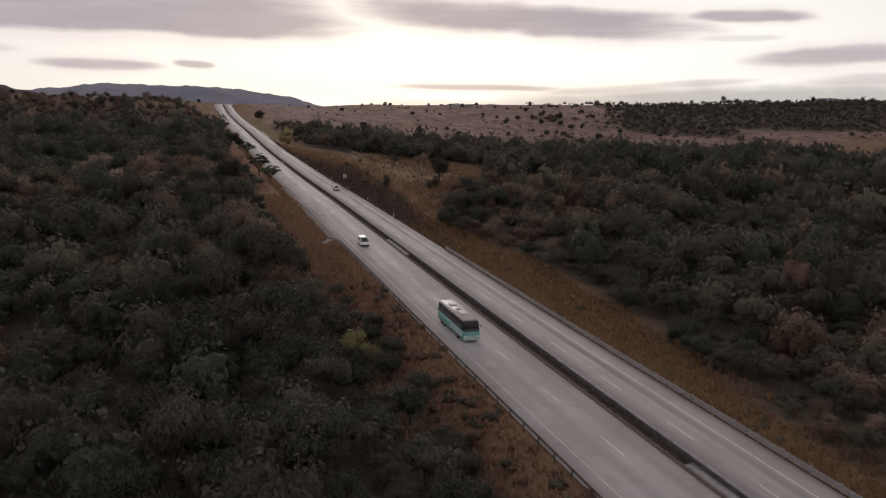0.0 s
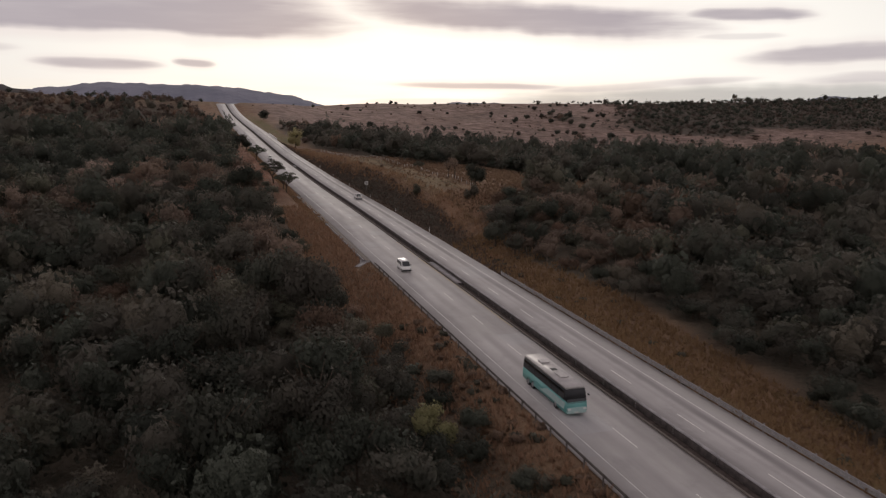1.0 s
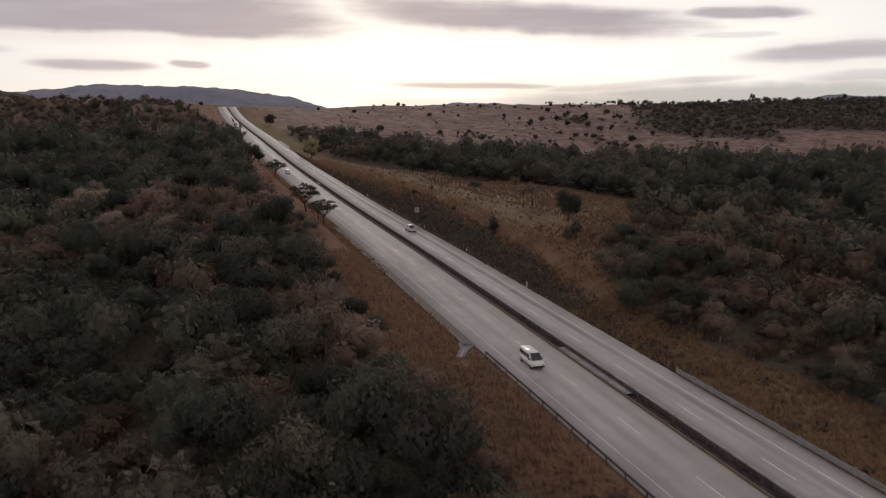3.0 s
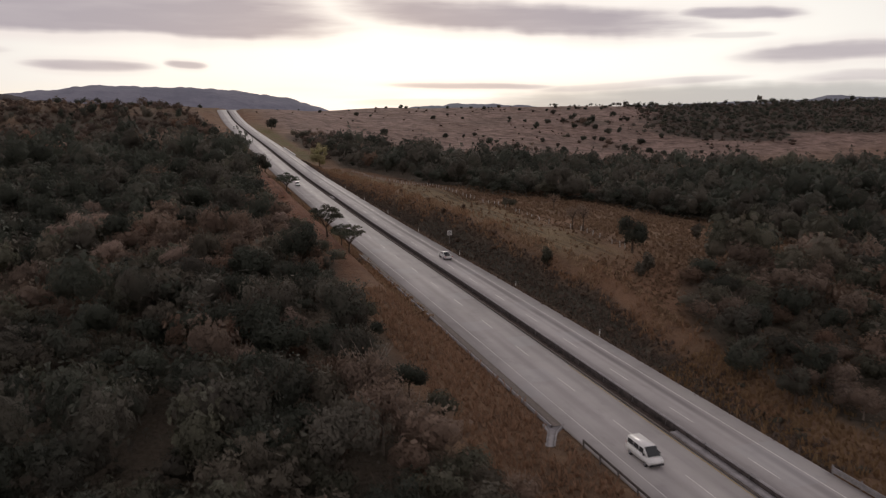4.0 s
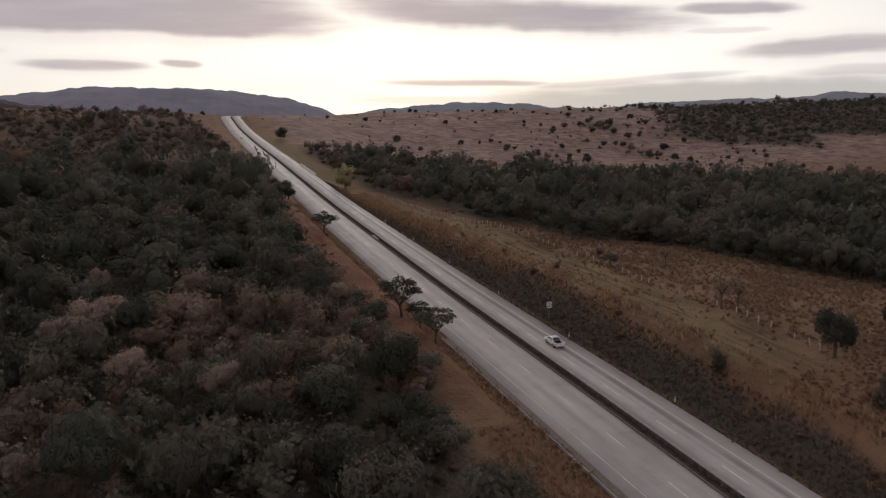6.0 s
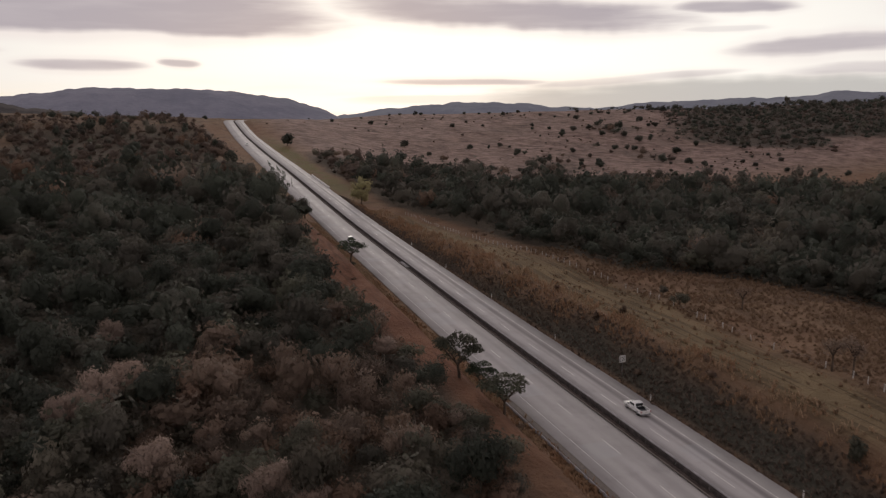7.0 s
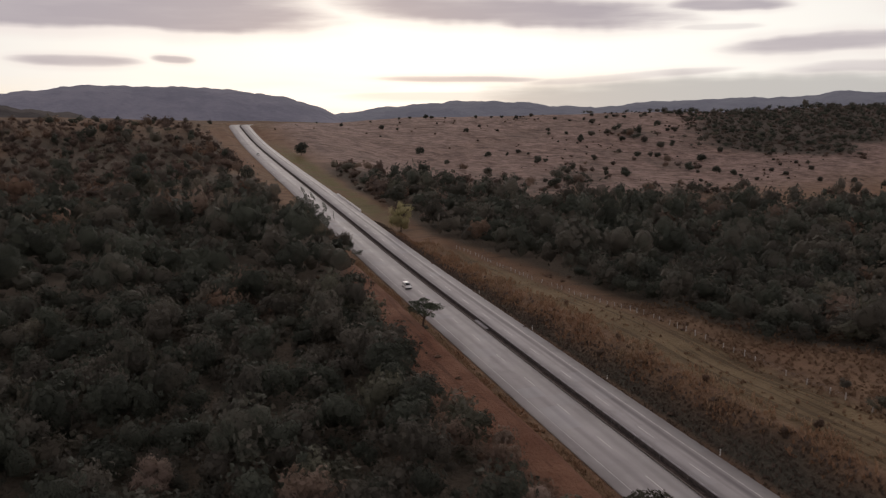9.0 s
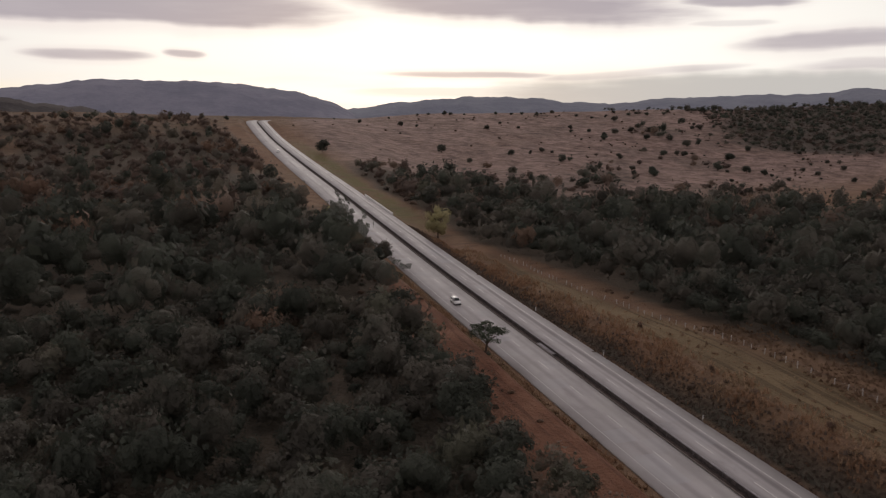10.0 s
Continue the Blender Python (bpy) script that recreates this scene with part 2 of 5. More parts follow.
def leafy(name, dark, lite, dry, dry_share=0.25, lacy=0.465):
    """Foliage: leaf-sized speckle, sprays that differ, and drier patches."""
    m, t, p = material(name, 0.75, 0.15)
    geo = t.nodes.new("ShaderNodeNewGeometry")
    info = t.nodes.new("ShaderNodeObjectInfo")
    isle = geo.outputs["Random Per Island"]
    # one number for each plant: stored with the joined growth, the object's own otherwise
    tint = t.nodes.new("ShaderNodeAttribute")
    tint.attribute_name = "tint"
    stored = calc(t, "GREATER_THAN", tint.outputs["Fac"], 0.001)
    each = calc(t, "ADD", calc(t, "MULTIPLY", stored, tint.outputs["Fac"]), calc(t, "MULTIPLY", calc(t, "SUBTRACT", 1.0, stored), info.outputs["Random"]))
    speckle = grain(t, 4.6, 4, rough=0.7)
    n, big = grain(t, 0.16, 3), grain(t, 0.035, 2)
    k = calc(t, "ADD", calc(t, "MULTIPLY", smooth(t, speckle, 0.36, 0.68), 0.8), calc(t, "MULTIPLY", isle, 0.2))
    c = blend(t, k, dark, lite)
    k = calc(t, "ADD", calc(t, "MULTIPLY", n, 0.7), calc(t, "MULTIPLY", each, 0.5))
    k = calc(t, "ADD", k, calc(t, "MULTIPLY", big, 0.4))
    c = blend(t, calc(t, "MULTIPLY", smooth(t, k, 1.02 - dry_share, 1.26 - dry_share), 0.7), c, dry)
    value = t.nodes.new("ShaderNodeHueSaturation")
    t.links.new(calc(t, "ADD", 0.72, calc(t, "MULTIPLY", calc(t, "FRACT", calc(t, "MULTIPLY", each, 7.31)), 0.62)), value.inputs["Value"])
    t.links.new(c, value.inputs["Color"])
    c = value.outputs[0]
    t.links.new(c, p.inputs["Base Color"])
    relief(t, p, speckle, 0.8, 0.12)
    through_leaf = t.nodes.new("ShaderNodeBsdfTranslucent")
    t.links.new(c, through_leaf.inputs[0])
    mix = t.nodes.new("ShaderNodeMixShader")
    mix.inputs[0].default_value = 0.35
    t.links.new(p.outputs[0], mix.inputs[1])
    t.links.new(through_leaf.outputs[0], mix.inputs[2])
    # open twig-work: the sprays are full of holes
    gaps = t.nodes.new("ShaderNodeBsdfTransparent")
    lace = t.nodes.new("ShaderNodeMixShader")
    t.links.new(calc(t, "GREATER_THAN", grain(t, 4.6, 5, rough=0.78), lacy), lace.inputs[0])
    t.links.new(gaps.outputs[0], lace.inputs[1])
    t.links.new(mix.outputs[0], lace.inputs[2])
    t.links.new(lace.outputs[0], t.nodes["Material Output"].inputs[0])
    return m


def make_ground_material():
    m, t, p = material("dry_ground", 0.95, 0.1)
    cover = t.nodes.new("ShaderNodeAttribute")
    cover.attribute_name = "cover"
    sep = t.nodes.new("ShaderNodeSeparateColor")
    t.links.new(cover.outputs["Color"], sep.inputs[0])
    big, mid, fine = grain(t, 0.012, 5), grain(t, 0.09, 6), grain(t, 1.3, 6)
    streaks = grain(t, 0.05, 5, "Object", (1.0, 3.5, 1.0))
    straw = blend(t, smooth(t, mid, 0.3, 0.7), GRASS_DARK, GRASS_LITE)
    straw = blend(t, calc(t, "MULTIPLY", smooth(t, big, 0.42, 0.62), 0.5), straw, GRASS_RED)
    straw = blend(t, calc(t, "MULTIPLY", smooth(t, streaks, 0.52, 0.66), 0.55), straw, GRASS_SHADE)
    straw = blend(t, calc(t, "MULTIPLY", smooth(t, fine, 0.45, 0.75), 0.45), straw, GRASS_SHADE)
    pale = blend(t, smooth(t, mid, 0.3, 0.7), HILL_DARK, HILL_LITE)
    patches = grain(t, 0.03, 6, "Object", (0.7, 1.2, 1.0), 0.7)
    pale = blend(t, calc(t, "MULTIPLY", smooth(t, patches, 0.5, 0.66), 0.75), pale, (0.085, 0.058, 0.046))
    pale = blend(t, calc(t, "MULTIPLY", smooth(t, big, 0.5, 0.66), 0.35), pale, (0.13, 0.085, 0.064))
    wisps = grain(t, 0.10, 6, "Object", (0.6, 1.0, 1.0), 0.78)
    pale = blend(t, calc(t, "MULTIPLY", smooth(t, wisps, 0.50, 0.62), 0.6), pale, (0.36, 0.255, 0.205))
    pale = blend(t, calc(t, "MULTIPLY", smooth(t, wisps, 0.47, 0.38), 0.6), pale, (0.075, 0.055, 0.045))
    flecks = grain(t, 0.28, 5, "Object", (0.5, 0.8, 1.0), 0.75)
    pale = blend(t, calc(t, "MULTIPLY", smooth(t, flecks, 0.52, 0.64), 0.5), pale, (0.10, 0.068, 0.052))
    pale = blend(t, calc(t, "MULTIPLY", smooth(t, flecks, 0.47, 0.36), 0.4), pale, (0.36, 0.25, 0.20))
    straw = blend(t, cover.outputs["Alpha"], straw, pale)
    mown = blend(t, smooth(t, mid, 0.3, 0.7), (0.138, 0.100, 0.058), (0.212, 0.156, 0.090))
    lines = grain(t, 0.75, 2, "Object", (1.0, 0.02, 1.0))
    mown = blend(t, calc(t, "MULTIPLY", smooth(t, lines, 0.5, 0.58), 0.6), mown, (0.07, 0.05, 0.03))
    strip = t.nodes.new("ShaderNodeAttribute")
    strip.attribute_name = "mown"
    straw = blend(t, strip.outputs["Fac"], straw, mown)
    earth = blend(t, smooth(t, mid, 0.3, 0.7), (0.135, 0.062, 0.038), (0.205, 0.105, 0.066))
    rows = grain(t, 0.9, 3, "Object", (1.0, 0.06, 1.0))
    earth = blend(t, calc(t, "MULTIPLY", smooth(t, rows, 0.48, 0.62), 0.5), earth, (0.085, 0.04, 0.027))
    green = blend(t, fine, (0.075, 0.085, 0.03), (0.15, 0.15, 0.055))
    floor = blend(t, smooth(t, fine, 0.35, 0.65), (0.050, 0.050, 0.040), (0.092, 0.084, 0.066))
    c = blend(t, sep.outputs[0], straw, earth)
    c = blend(t, calc(t, "MULTIPLY", sep.outputs[1], smooth(t, mid, 0.3, 0.55)), c, green)
    c = blend(t, sep.outputs[2], c, floor)
    t.links.new(c, p.inputs["Base Color"])
    relief(t, p, calc(t, "ADD", calc(t, "MULTIPLY", mid, 1.5), fine), 1.0, 0.8)
    return m


GRASS_DARK, GRASS_LITE, GRASS_RED, GRASS_SHADE = (0.140, 0.090, 0.057), (0.230, 0.150, 0.094), (0.222, 0.122, 0.076), (0.095, 0.065, 0.046)
HILL_DARK, HILL_LITE = (0.165, 0.114, 0.096), (0.315, 0.224, 0.190)


def make_concrete_road():
    m, t, p = material("worn_concrete", 0.75, 0.3)
    big, fine = grain(t, 0.06, 5), grain(t, 6.0, 5)
    wear = grain(t, 0.42, 5, "Object", (1.0, 0.08, 1.0))
    stains = grain(t, 0.20, 6, "Object", (1.0, 0.35, 1.0))
    c = blend(t, smooth(t, big, 0.3, 0.7), (0.345, 0.323, 0.311), (0.445, 0.419, 0.405))
    c = blend(t, calc(t, "MULTIPLY", smooth(t, wear, 0.46, 0.7), 0.26), c, (0.20, 0.185, 0.18))
    blotch = grain(t, 0.33, 6, "Object", (1.0, 0.6, 1.0), 0.7)
    c = blend(t, calc(t, "MULTIPLY", smooth(t, blotch, 0.52, 0.68), 0.32), c, (0.225, 0.21, 0.205))
    c = blend(t, calc(t, "MULTIPLY", smooth(t, stains, 0.52, 0.66), 0.5), c, (0.42, 0.40, 0.375))
    c = blend(t, calc(t, "MULTIPLY", fine, 0.25), c, (0.22, 0.205, 0.195))
    # oil-darkened wheel tracks that come and go along the lanes, and slabs poured at different times
    axes = t.nodes.new("ShaderNodeSeparateXYZ")
    t.links.new(t.nodes.new("ShaderNodeTexCoord").outputs["Object"], axes.inputs[0])
    x, y, _ = axes.outputs
    fade = smooth(t, grain(t, 0.03, 3, "Object", (1.0, 1.0, 1.0)), 0.36, 0.58)
    for mid, half, much in ((11.4, 0.95, 0.85), (7.3, 0.8, 0.25), (-1.6, 1.2, 0.45), (2.0, 1.0, 0.28), (9.9, 0.5, 0.2)):
        track = smooth(t, calc(t, "ABSOLUTE", calc(t, "SUBTRACT", calc(t, "ADD", x, calc(t, "MULTIPLY", wear, 0.5)), mid + 0.25)), half, 0.1)
        c = blend(t, calc(t, "MULTIPLY", calc(t, "MULTIPLY", track, much), calc(t, "ADD", 0.35, calc(t, "MULTIPLY", fade, 0.65))), c, (0.175, 0.158, 0.158))
    slab_id = t.nodes.new("ShaderNodeCombineXYZ")
    t.links.new(calc(t, "FLOOR", calc(t, "DIVIDE", y, 5.0)), slab_id.inputs[0])
    t.links.new(calc(t, "FLOOR", calc(t, "DIVIDE", x, 4.4)), slab_id.inputs[1])
    tone = t.nodes.new("ShaderNodeTexWhiteNoise")
    t.links.new(slab_id.outputs[0], tone.inputs["Vector"])
    c = blend(t, calc(t, "MULTIPLY", smooth(t, tone.outputs["Value"], 0.80, 0.99), 0.22), c, (0.39, 0.40, 0.41))
    c = blend(t, calc(t, "MULTIPLY", smooth(t, tone.outputs["Value"], 0.25, 0.0), 0.14), c, (0.27, 0.25, 0.245))
    t.links.new(c, p.inputs["Base Color"])
    t.links.new(calc(t, "ADD", 0.62, calc(t, "MULTIPLY", wear, 0.25)), p.inputs["Roughness"])
    relief(t, p, fine, 0.15, 0.01)
    return m


MAT_GROUND, MAT_ROAD = make_ground_material(), make_concrete_road()
MAT_LINE = plain("worn_white_paint", (0.62, 0.60, 0.56), 0.6, vary=0.25, scale=1.5)
MAT_YELLOW = plain("worn_yellow_paint", (0.42, 0.30, 0.10), 0.6, vary=0.3, scale=0.8)
MAT_BARRIER = plain("grey_barrier_concrete", (0.25, 0.235, 0.235), 0.85, vary=0.3, scale=0.7)
MAT_SOIL = plain("dark_median_soil", (0.058, 0.045, 0.040), 0.95, 0.1, vary=0.6, scale=0.9)
MAT_STEEL = plain("dull_galvanised_steel", (0.30, 0.285, 0.28), 0.6, 0.4, 0.3, 0.3)
MAT_KERB = plain("stained_kerb_concrete", (0.125, 0.104, 0.09), 0.9, vary=0.35)
MAT_BARK = plain("grey_brown_bark", (0.10, 0.075, 0.058), 0.95, 0.1, vary=0.4)
MAT_PALE_BARK = plain("pale_bark", (0.24, 0.20, 0.165), 0.9, 0.1, vary=0.3)
MAT_STRAW = leafy("dry_straw_blades", (0.165, 0.114, 0.072), (0.37, 0.268, 0.175), (0.22, 0.12, 0.07), 0.35, 0.3)


LEAVES = {
    "dark_scrub_leaves": ((0.034, 0.039, 0.031), (0.088, 0.094, 0.071), (0.112, 0.096, 0.078), 0.3),
    "olive_scrub_leaves": ((0.060, 0.060, 0.045), (0.140, 0.136, 0.097), (0.145, 0.122, 0.096), 0.35),
    "bare_brownish_twigs": ((0.115, 0.088, 0.070), (0.255, 0.19, 0.146), (0.205, 0.143, 0.106), 0.25),
    "rusty_dry_leaves": ((0.092, 0.065, 0.048), (0.210, 0.142, 0.10), (0.17, 0.108, 0.077), 0.3),
    "pale_pinkish_twigs": ((0.20, 0.15, 0.122), (0.40, 0.30, 0.24), (0.30, 0.215, 0.165), 0.2),
    "grey_brown_heath": ((0.070, 0.056, 0.048), (0.150, 0.117, 0.096), (0.135, 0.094, 0.072), 0.4),
    "yellow_green_leaves": ((0.19, 0.178, 0.085), (0.37, 0.345, 0.175), (0.30, 0.26, 0.15), 0.25),
}
FOLIAGE = {name: (leafy(name, *look_of), leafy(name + "_inside", *look_of, 0.49)) for name, look_of in LEAVES.items()}
MAT_LEAF, MAT_OLIVE, MAT_TWIG, MAT_RUST, MAT_PALE, MAT_HEATH, MAT_LIME = (pair[0] for pair in FOLIAGE.values())


def inside(mat):
    """The denser inner mass that goes with a leaf material."""
    return FOLIAGE[mat.name][1] if mat.name in FOLIAGE else mat


# ---- building helpers ----
def mesh_of(name, verts, faces, mat, smooth_faces=False):
    me = bpy.data.meshes.new(name)
    me.from_pydata([tuple(v) for v in verts], [], [tuple(f) for f in faces])
    me.materials.append(mat)
    if smooth_faces:
        me.polygons.foreach_set("use_smooth", [True] * len(me.polygons))
    me.update()
    return me


def quick_mesh(name, verts, quads, mat, rounded=False, normals=None, inner=None):
    """From arrays, fast: quads only. inner: 1 for each face of the denser inner mass."""
    verts, quads = np.asarray(verts, np.float32), np.asarray(quads, np.int32)
    me = bpy.data.meshes.new(name)
    me.vertices.add(len(verts))
    me.vertices.foreach_set("co", verts.ravel())
    me.loops.add(quads.size)
    me.loops.foreach_set("vertex_index", quads.ravel())
    me.polygons.add(len(quads))
    me.polygons.foreach_set("loop_start", np.arange(0, quads.size, 4, dtype=np.int32))
    me.polygons.foreach_set("loop_total", np.full(len(quads), 4, np.int32))
    me.materials.append(mat)
    if inner is not None:
        me.materials.append(inside(mat))
        me.polygons.foreach_set("material_index", np.asarray(inner, np.int32))
    me.update(calc_edges=True)
    if rounded:
        me.polygons.foreach_set("use_smooth", [True] * len(me.polygons))
    if normals is not None:
        me.normals_split_custom_set_from_vertices(normals.tolist())
    return me


def part(name, bm, mat, parent, label=""):
    me = bpy.data.meshes.new(name)
    bm.to_mesh(me)
    bm.free()
    me.materials.append(mat)
    ob = new(name, me)
    ob.parent = parent
    return tagged(ob, label)


def thing(name, label, category, group="", at=None, kind=""):
    ob = new(name)
    if at is not None:
        ob.matrix_world = at
    return tagged(ob, label, category, group, kind)


def box(bm, x0, x1, y0, y1, z0, z1, bevel=0.0):
    got = bmesh.ops.create_cube(bm, size=1)
    for v in got["verts"]:
        v.co = Vector((x0 + (v.co.x + 0.5) * (x1 - x0), y0 + (v.co.y + 0.5) * (y1 - y0), z0 + (v.co.z + 0.5) * (z1 - z0)))
    if bevel:
        edges = {e for v in got["verts"] for e in v.link_edges}
        bmesh.ops.bevel(bm, geom=list(edges), offset=bevel, segments=2, affect="EDGES")
    return bm


def along(section, ys, x_of=None, z_of=road_z):
    """Verts and faces of a profile ((x, z) pairs, open) swept along the road."""
    ys = np.asarray(ys, float)
    n = len(section)
    sx, sz = np.array([s[0] for s in section]), np.array([s[1] for s in section])
    bx, bz = bend(ys), z_of(ys)
    v = np.empty((len(ys), n, 3))
    v[:, :, 0] = bx[:, None] + sx
    v[:, :, 1] = ys[:, None]
    v[:, :, 2] = bz[:, None] + sz
    i = np.arange(len(ys) - 1)[:, None] * n + np.arange(n - 1)
    q = np.stack([i, i + 1, i + n + 1, i + n], -1).reshape(-1, 4)
    return v.reshape(-1, 3), q


# ---- ground ----
def spaced(*runs):
    out = []
    for a, b, s in runs:
        out += list(np.arange(a, b, s))
    return np.array(out)


def brush_edge(y):
    """How far up the cutting the dark brush reaches."""
    return np.interp(y, (170, 230, 300, 345, 420, 520), (17.0, 21.0, 20.3, 18.4, 17.8, 17.0))


def build_ground():
    xs = spaced((-3200, -900, 230), (-900, -300, 40), (-300, -100, 12), (-100, -24, 4), (-24, 34, 1.5), (34, 110, 4), (110, 420, 12), (420, 1300, 30), (1300, 3400, 260))
    ys = spaced((-700, -60, 40), (-60, 20, 8), (20, 620, 3.5), (620, 1140, 8), (1140, 1600, 22), (1600, 4600, 250))
    gx, gy = np.meshgrid(xs, ys)
    gz = ground_z(gx, gy)
    verts = np.stack([gx, gy, gz], -1).reshape(-1, 3)
    nx = len(xs)
    i = np.arange(len(ys) - 1)[:, None] * nx + np.arange(nx - 1)
    me = quick_mesh("ground", verts, np.stack([i, i + 1, i + nx + 1, i + nx], -1).reshape(-1, 4), MAT_GROUND)
    me.polygons.foreach_set("use_smooth", [True] * len(me.polygons))
    col = me.color_attributes.new("cover", "FLOAT_COLOR", "POINT")
    x, y = verts[:, 0] - bend(verts[:, 1]), verts[:, 1]
    rough = waves(x, y, 9, 5) * 2.0
    earth = step(-29, -25, x + rough) * step(-9.4, -11.6, x + 0.5 * rough) * step(235, 310, y + 4 * rough) * step(500, 440, y)
    edge = step(15.0, 15.4, x) * step(1.3, -1.3, x - brush_edge(y) + 0.5 * rough)
    green = np.clip(step(15, 17, x) * step(34, 26, x) * step(520, 620, y) * step(1000, 820, y), 0, 1) * 0.65
    wood = np.clip(wooded(x, y), 0, 1)
    rgba = np.stack([earth, np.clip(green, 0, 1), np.clip(np.maximum(wood * 0.8, edge * 0.95 * step(160, 205, y) * step(560, 470, y)), 0, 1), step(20, 60, x) * step(640, 780, y - 0.25 * x) * 0.95], -1)
    col.data.foreach_set("color", rgba.astype(np.float32).ravel())
    cut = me.attributes.new("mown", "FLOAT", "POINT")
    fence_x = np.interp(y, (250, 318, 350, 394, 430, 500), (38, 39, 41, 37, 33, 31))
    field = step(22.5, 25, x) * step(0, -1.5, x - fence_x) * step(235, 262, y) * step(520, 470, y)
    cut.data.foreach_set("value", field.astype(np.float32))
    tagged(new("ground", me), "dry brown grassland and bare earth sloping beside the road", "ground", kind="structure")


def wooded(x, y):
    """How densely the land is overgrown, 0 to 1, in plan."""
    n = waves(x, y, 23, 7) * 5 + waves(x, y, 70, 8) * 9
    left_edge = np.interp(y, (0, 120, 148, 166, 185, 200, 222, 240, 258, 274, 300, 312, 328, 350, 385, 404, 432, 470, 560, 800, 1050), (-10, -10.5, -12.5, -15.5, -20.5, -22, -19.5, -21, -18.5, -14.5, -15, -16.5, -19.5, -23.5, -21, -25.5, -20, -15, -15, -18, -26))
    left = step(0, -5, x - left_edge + 0.25 * n)
    left = left * (1 - 0.55 * step(900, 1000, y + n)) * (1 - 0.7 * step(560, 700, y) * step(0.45, 0.8, waves(x, y * 0.45, 34, 21)))
    r_edge = np.interp(y, (0, 60, 105, 150, 180, 212, 226, 238, 250), (26, 29, 33, 32.5, 25, 24, 32, 46, 80))
    r_near = step(-1, 2.5, x - r_edge + 0.3 * n) * step(262, 225, y + 0.6 * n)
    r_strip = step(-2, 6, x - np.interp(y, (235, 300, 340, 362, 400, 440, 480, 530, 700, 860), (98, 94, 80, 52, 44, 40, 37, 32, 30, 36)) + 0.5 * n)
    r_strip = r_strip * step(225, 250, y) * step(0, -70, y - np.interp(x, (30, 150, 300, 420, 700), (830, 780, 700, 600, 560)) + 2.5 * n)
    slope_x = np.interp(y, (960, 1000, 1040, 1130, 1260, 1330), (690, 575, 548, 590, 635, 645))
    slope_y = np.interp(x, (550, 665, 715, 735, 900, 1300), (1000, 968, 975, 1016, 1012, 960))
    far = step(-8, 22, x - slope_x + n) * step(-12, 14, y - slope_y + n) * step(1330, 1270, y)
    fringe = 0.5 * step(0, 8, x - 50) * step(650, 720, y) * step(15, -15, y - np.interp(x, (50, 62, 116, 180, 235, 320, 345, 412, 520, 700), (770, 790, 880, 905, 905, 960, 870, 790, 760, 640)) + 2 * n)
    fringe = fringe * step(-0.35, 0.35, waves(x, y, 30, 24))
    ravine = np.maximum(step(42, 22, np.hypot((x - 445) * 1.1, y - 955)), step(48, 24, np.hypot(x - 488, y - 1122)))
    far = np.maximum(np.maximum(far, fringe), 0.55 * ravine)
    far = np.maximum(far, 0.22 * step(240, 330, x) * step(900, 960, y + n) * step(1600, 1500, y) * step(0.0, 0.5, waves(x, y, 40, 22)))
    return np.maximum(np.maximum(left, r_near), np.maximum(r_strip, far))


build_ground()


# ---- far mountains ----
def build_mountain(label, reach, crest, depth, seed, mat, base=-60):
    """A ridge on a wide arc: crest as (bearing in degrees, height in metres)."""
    n, m = 220, 14
    deg = np.linspace(crest[0][0], crest[-1][0], n)
    run = np.radians(deg) * reach
    top = np.interp(deg, [c[0] for c in crest], [c[1] for c in crest])
    top = top + 7.0 * waves(run, run * 0, 70, seed) + 4.0 * waves(run, run * 0 + 9, 28, seed + 1) + 2.0 * waves(run, run * 0 + 5, 9, seed + 2)
    v = []
    for j in range(m):
        k = j / (m - 1)
        zz = base + (top - base) * math.sin(k * math.pi / 2)
        ridge = 55 * waves(run, run * 0 + k * 130, 120, seed + 3) * (1 - k) * k * 4
        far = reach - depth * (1 - k) + ridge
        v += [(-60 + f * math.sin(radians(d)), 190 + f * math.cos(radians(d)), c + 0.2 * b) for d, f, b, c in zip(deg, far, ridge, zz)]
    q = [(j * n + i, j * n + i + 1, (j + 1) * n + i + 1, (j + 1) * n + i) for j in range(m - 1) for i in range(n - 1)]
    tagged(new("mountain", mesh_of("mountain", v, q, mat, True)), label, "mountain", kind="structure")


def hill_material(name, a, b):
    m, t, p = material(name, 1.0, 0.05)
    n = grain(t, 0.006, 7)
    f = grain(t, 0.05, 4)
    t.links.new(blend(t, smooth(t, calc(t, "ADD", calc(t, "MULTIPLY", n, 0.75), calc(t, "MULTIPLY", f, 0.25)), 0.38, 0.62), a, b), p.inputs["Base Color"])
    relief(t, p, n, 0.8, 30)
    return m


MAT_FADED = plain("worn_off_paint", (0.46, 0.44, 0.42), 0.7, vary=0.25, scale=0.5)
# distance haze is painted into these two slope colours as pale blue-grey
MAT_FAR = hill_material("haze_tinted_slope", (0.185, 0.188, 0.228), (0.238, 0.236, 0.275))
MAT_FAR2 = hill_material("haze_tinted_remote_slope", (0.19, 0.20, 0.235), (0.23, 0.24, 0.27))
MAT_NEARHILL = hill_material("dark_wooded_slope", (0.05, 0.045, 0.045), (0.085, 0.075, 0.07))
build_mountain("long wooded mountain ridge tinted blue-grey by haze far behind the crest", 3800,
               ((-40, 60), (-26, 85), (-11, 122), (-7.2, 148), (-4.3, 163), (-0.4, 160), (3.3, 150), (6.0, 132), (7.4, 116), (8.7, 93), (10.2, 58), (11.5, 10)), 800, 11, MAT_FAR)
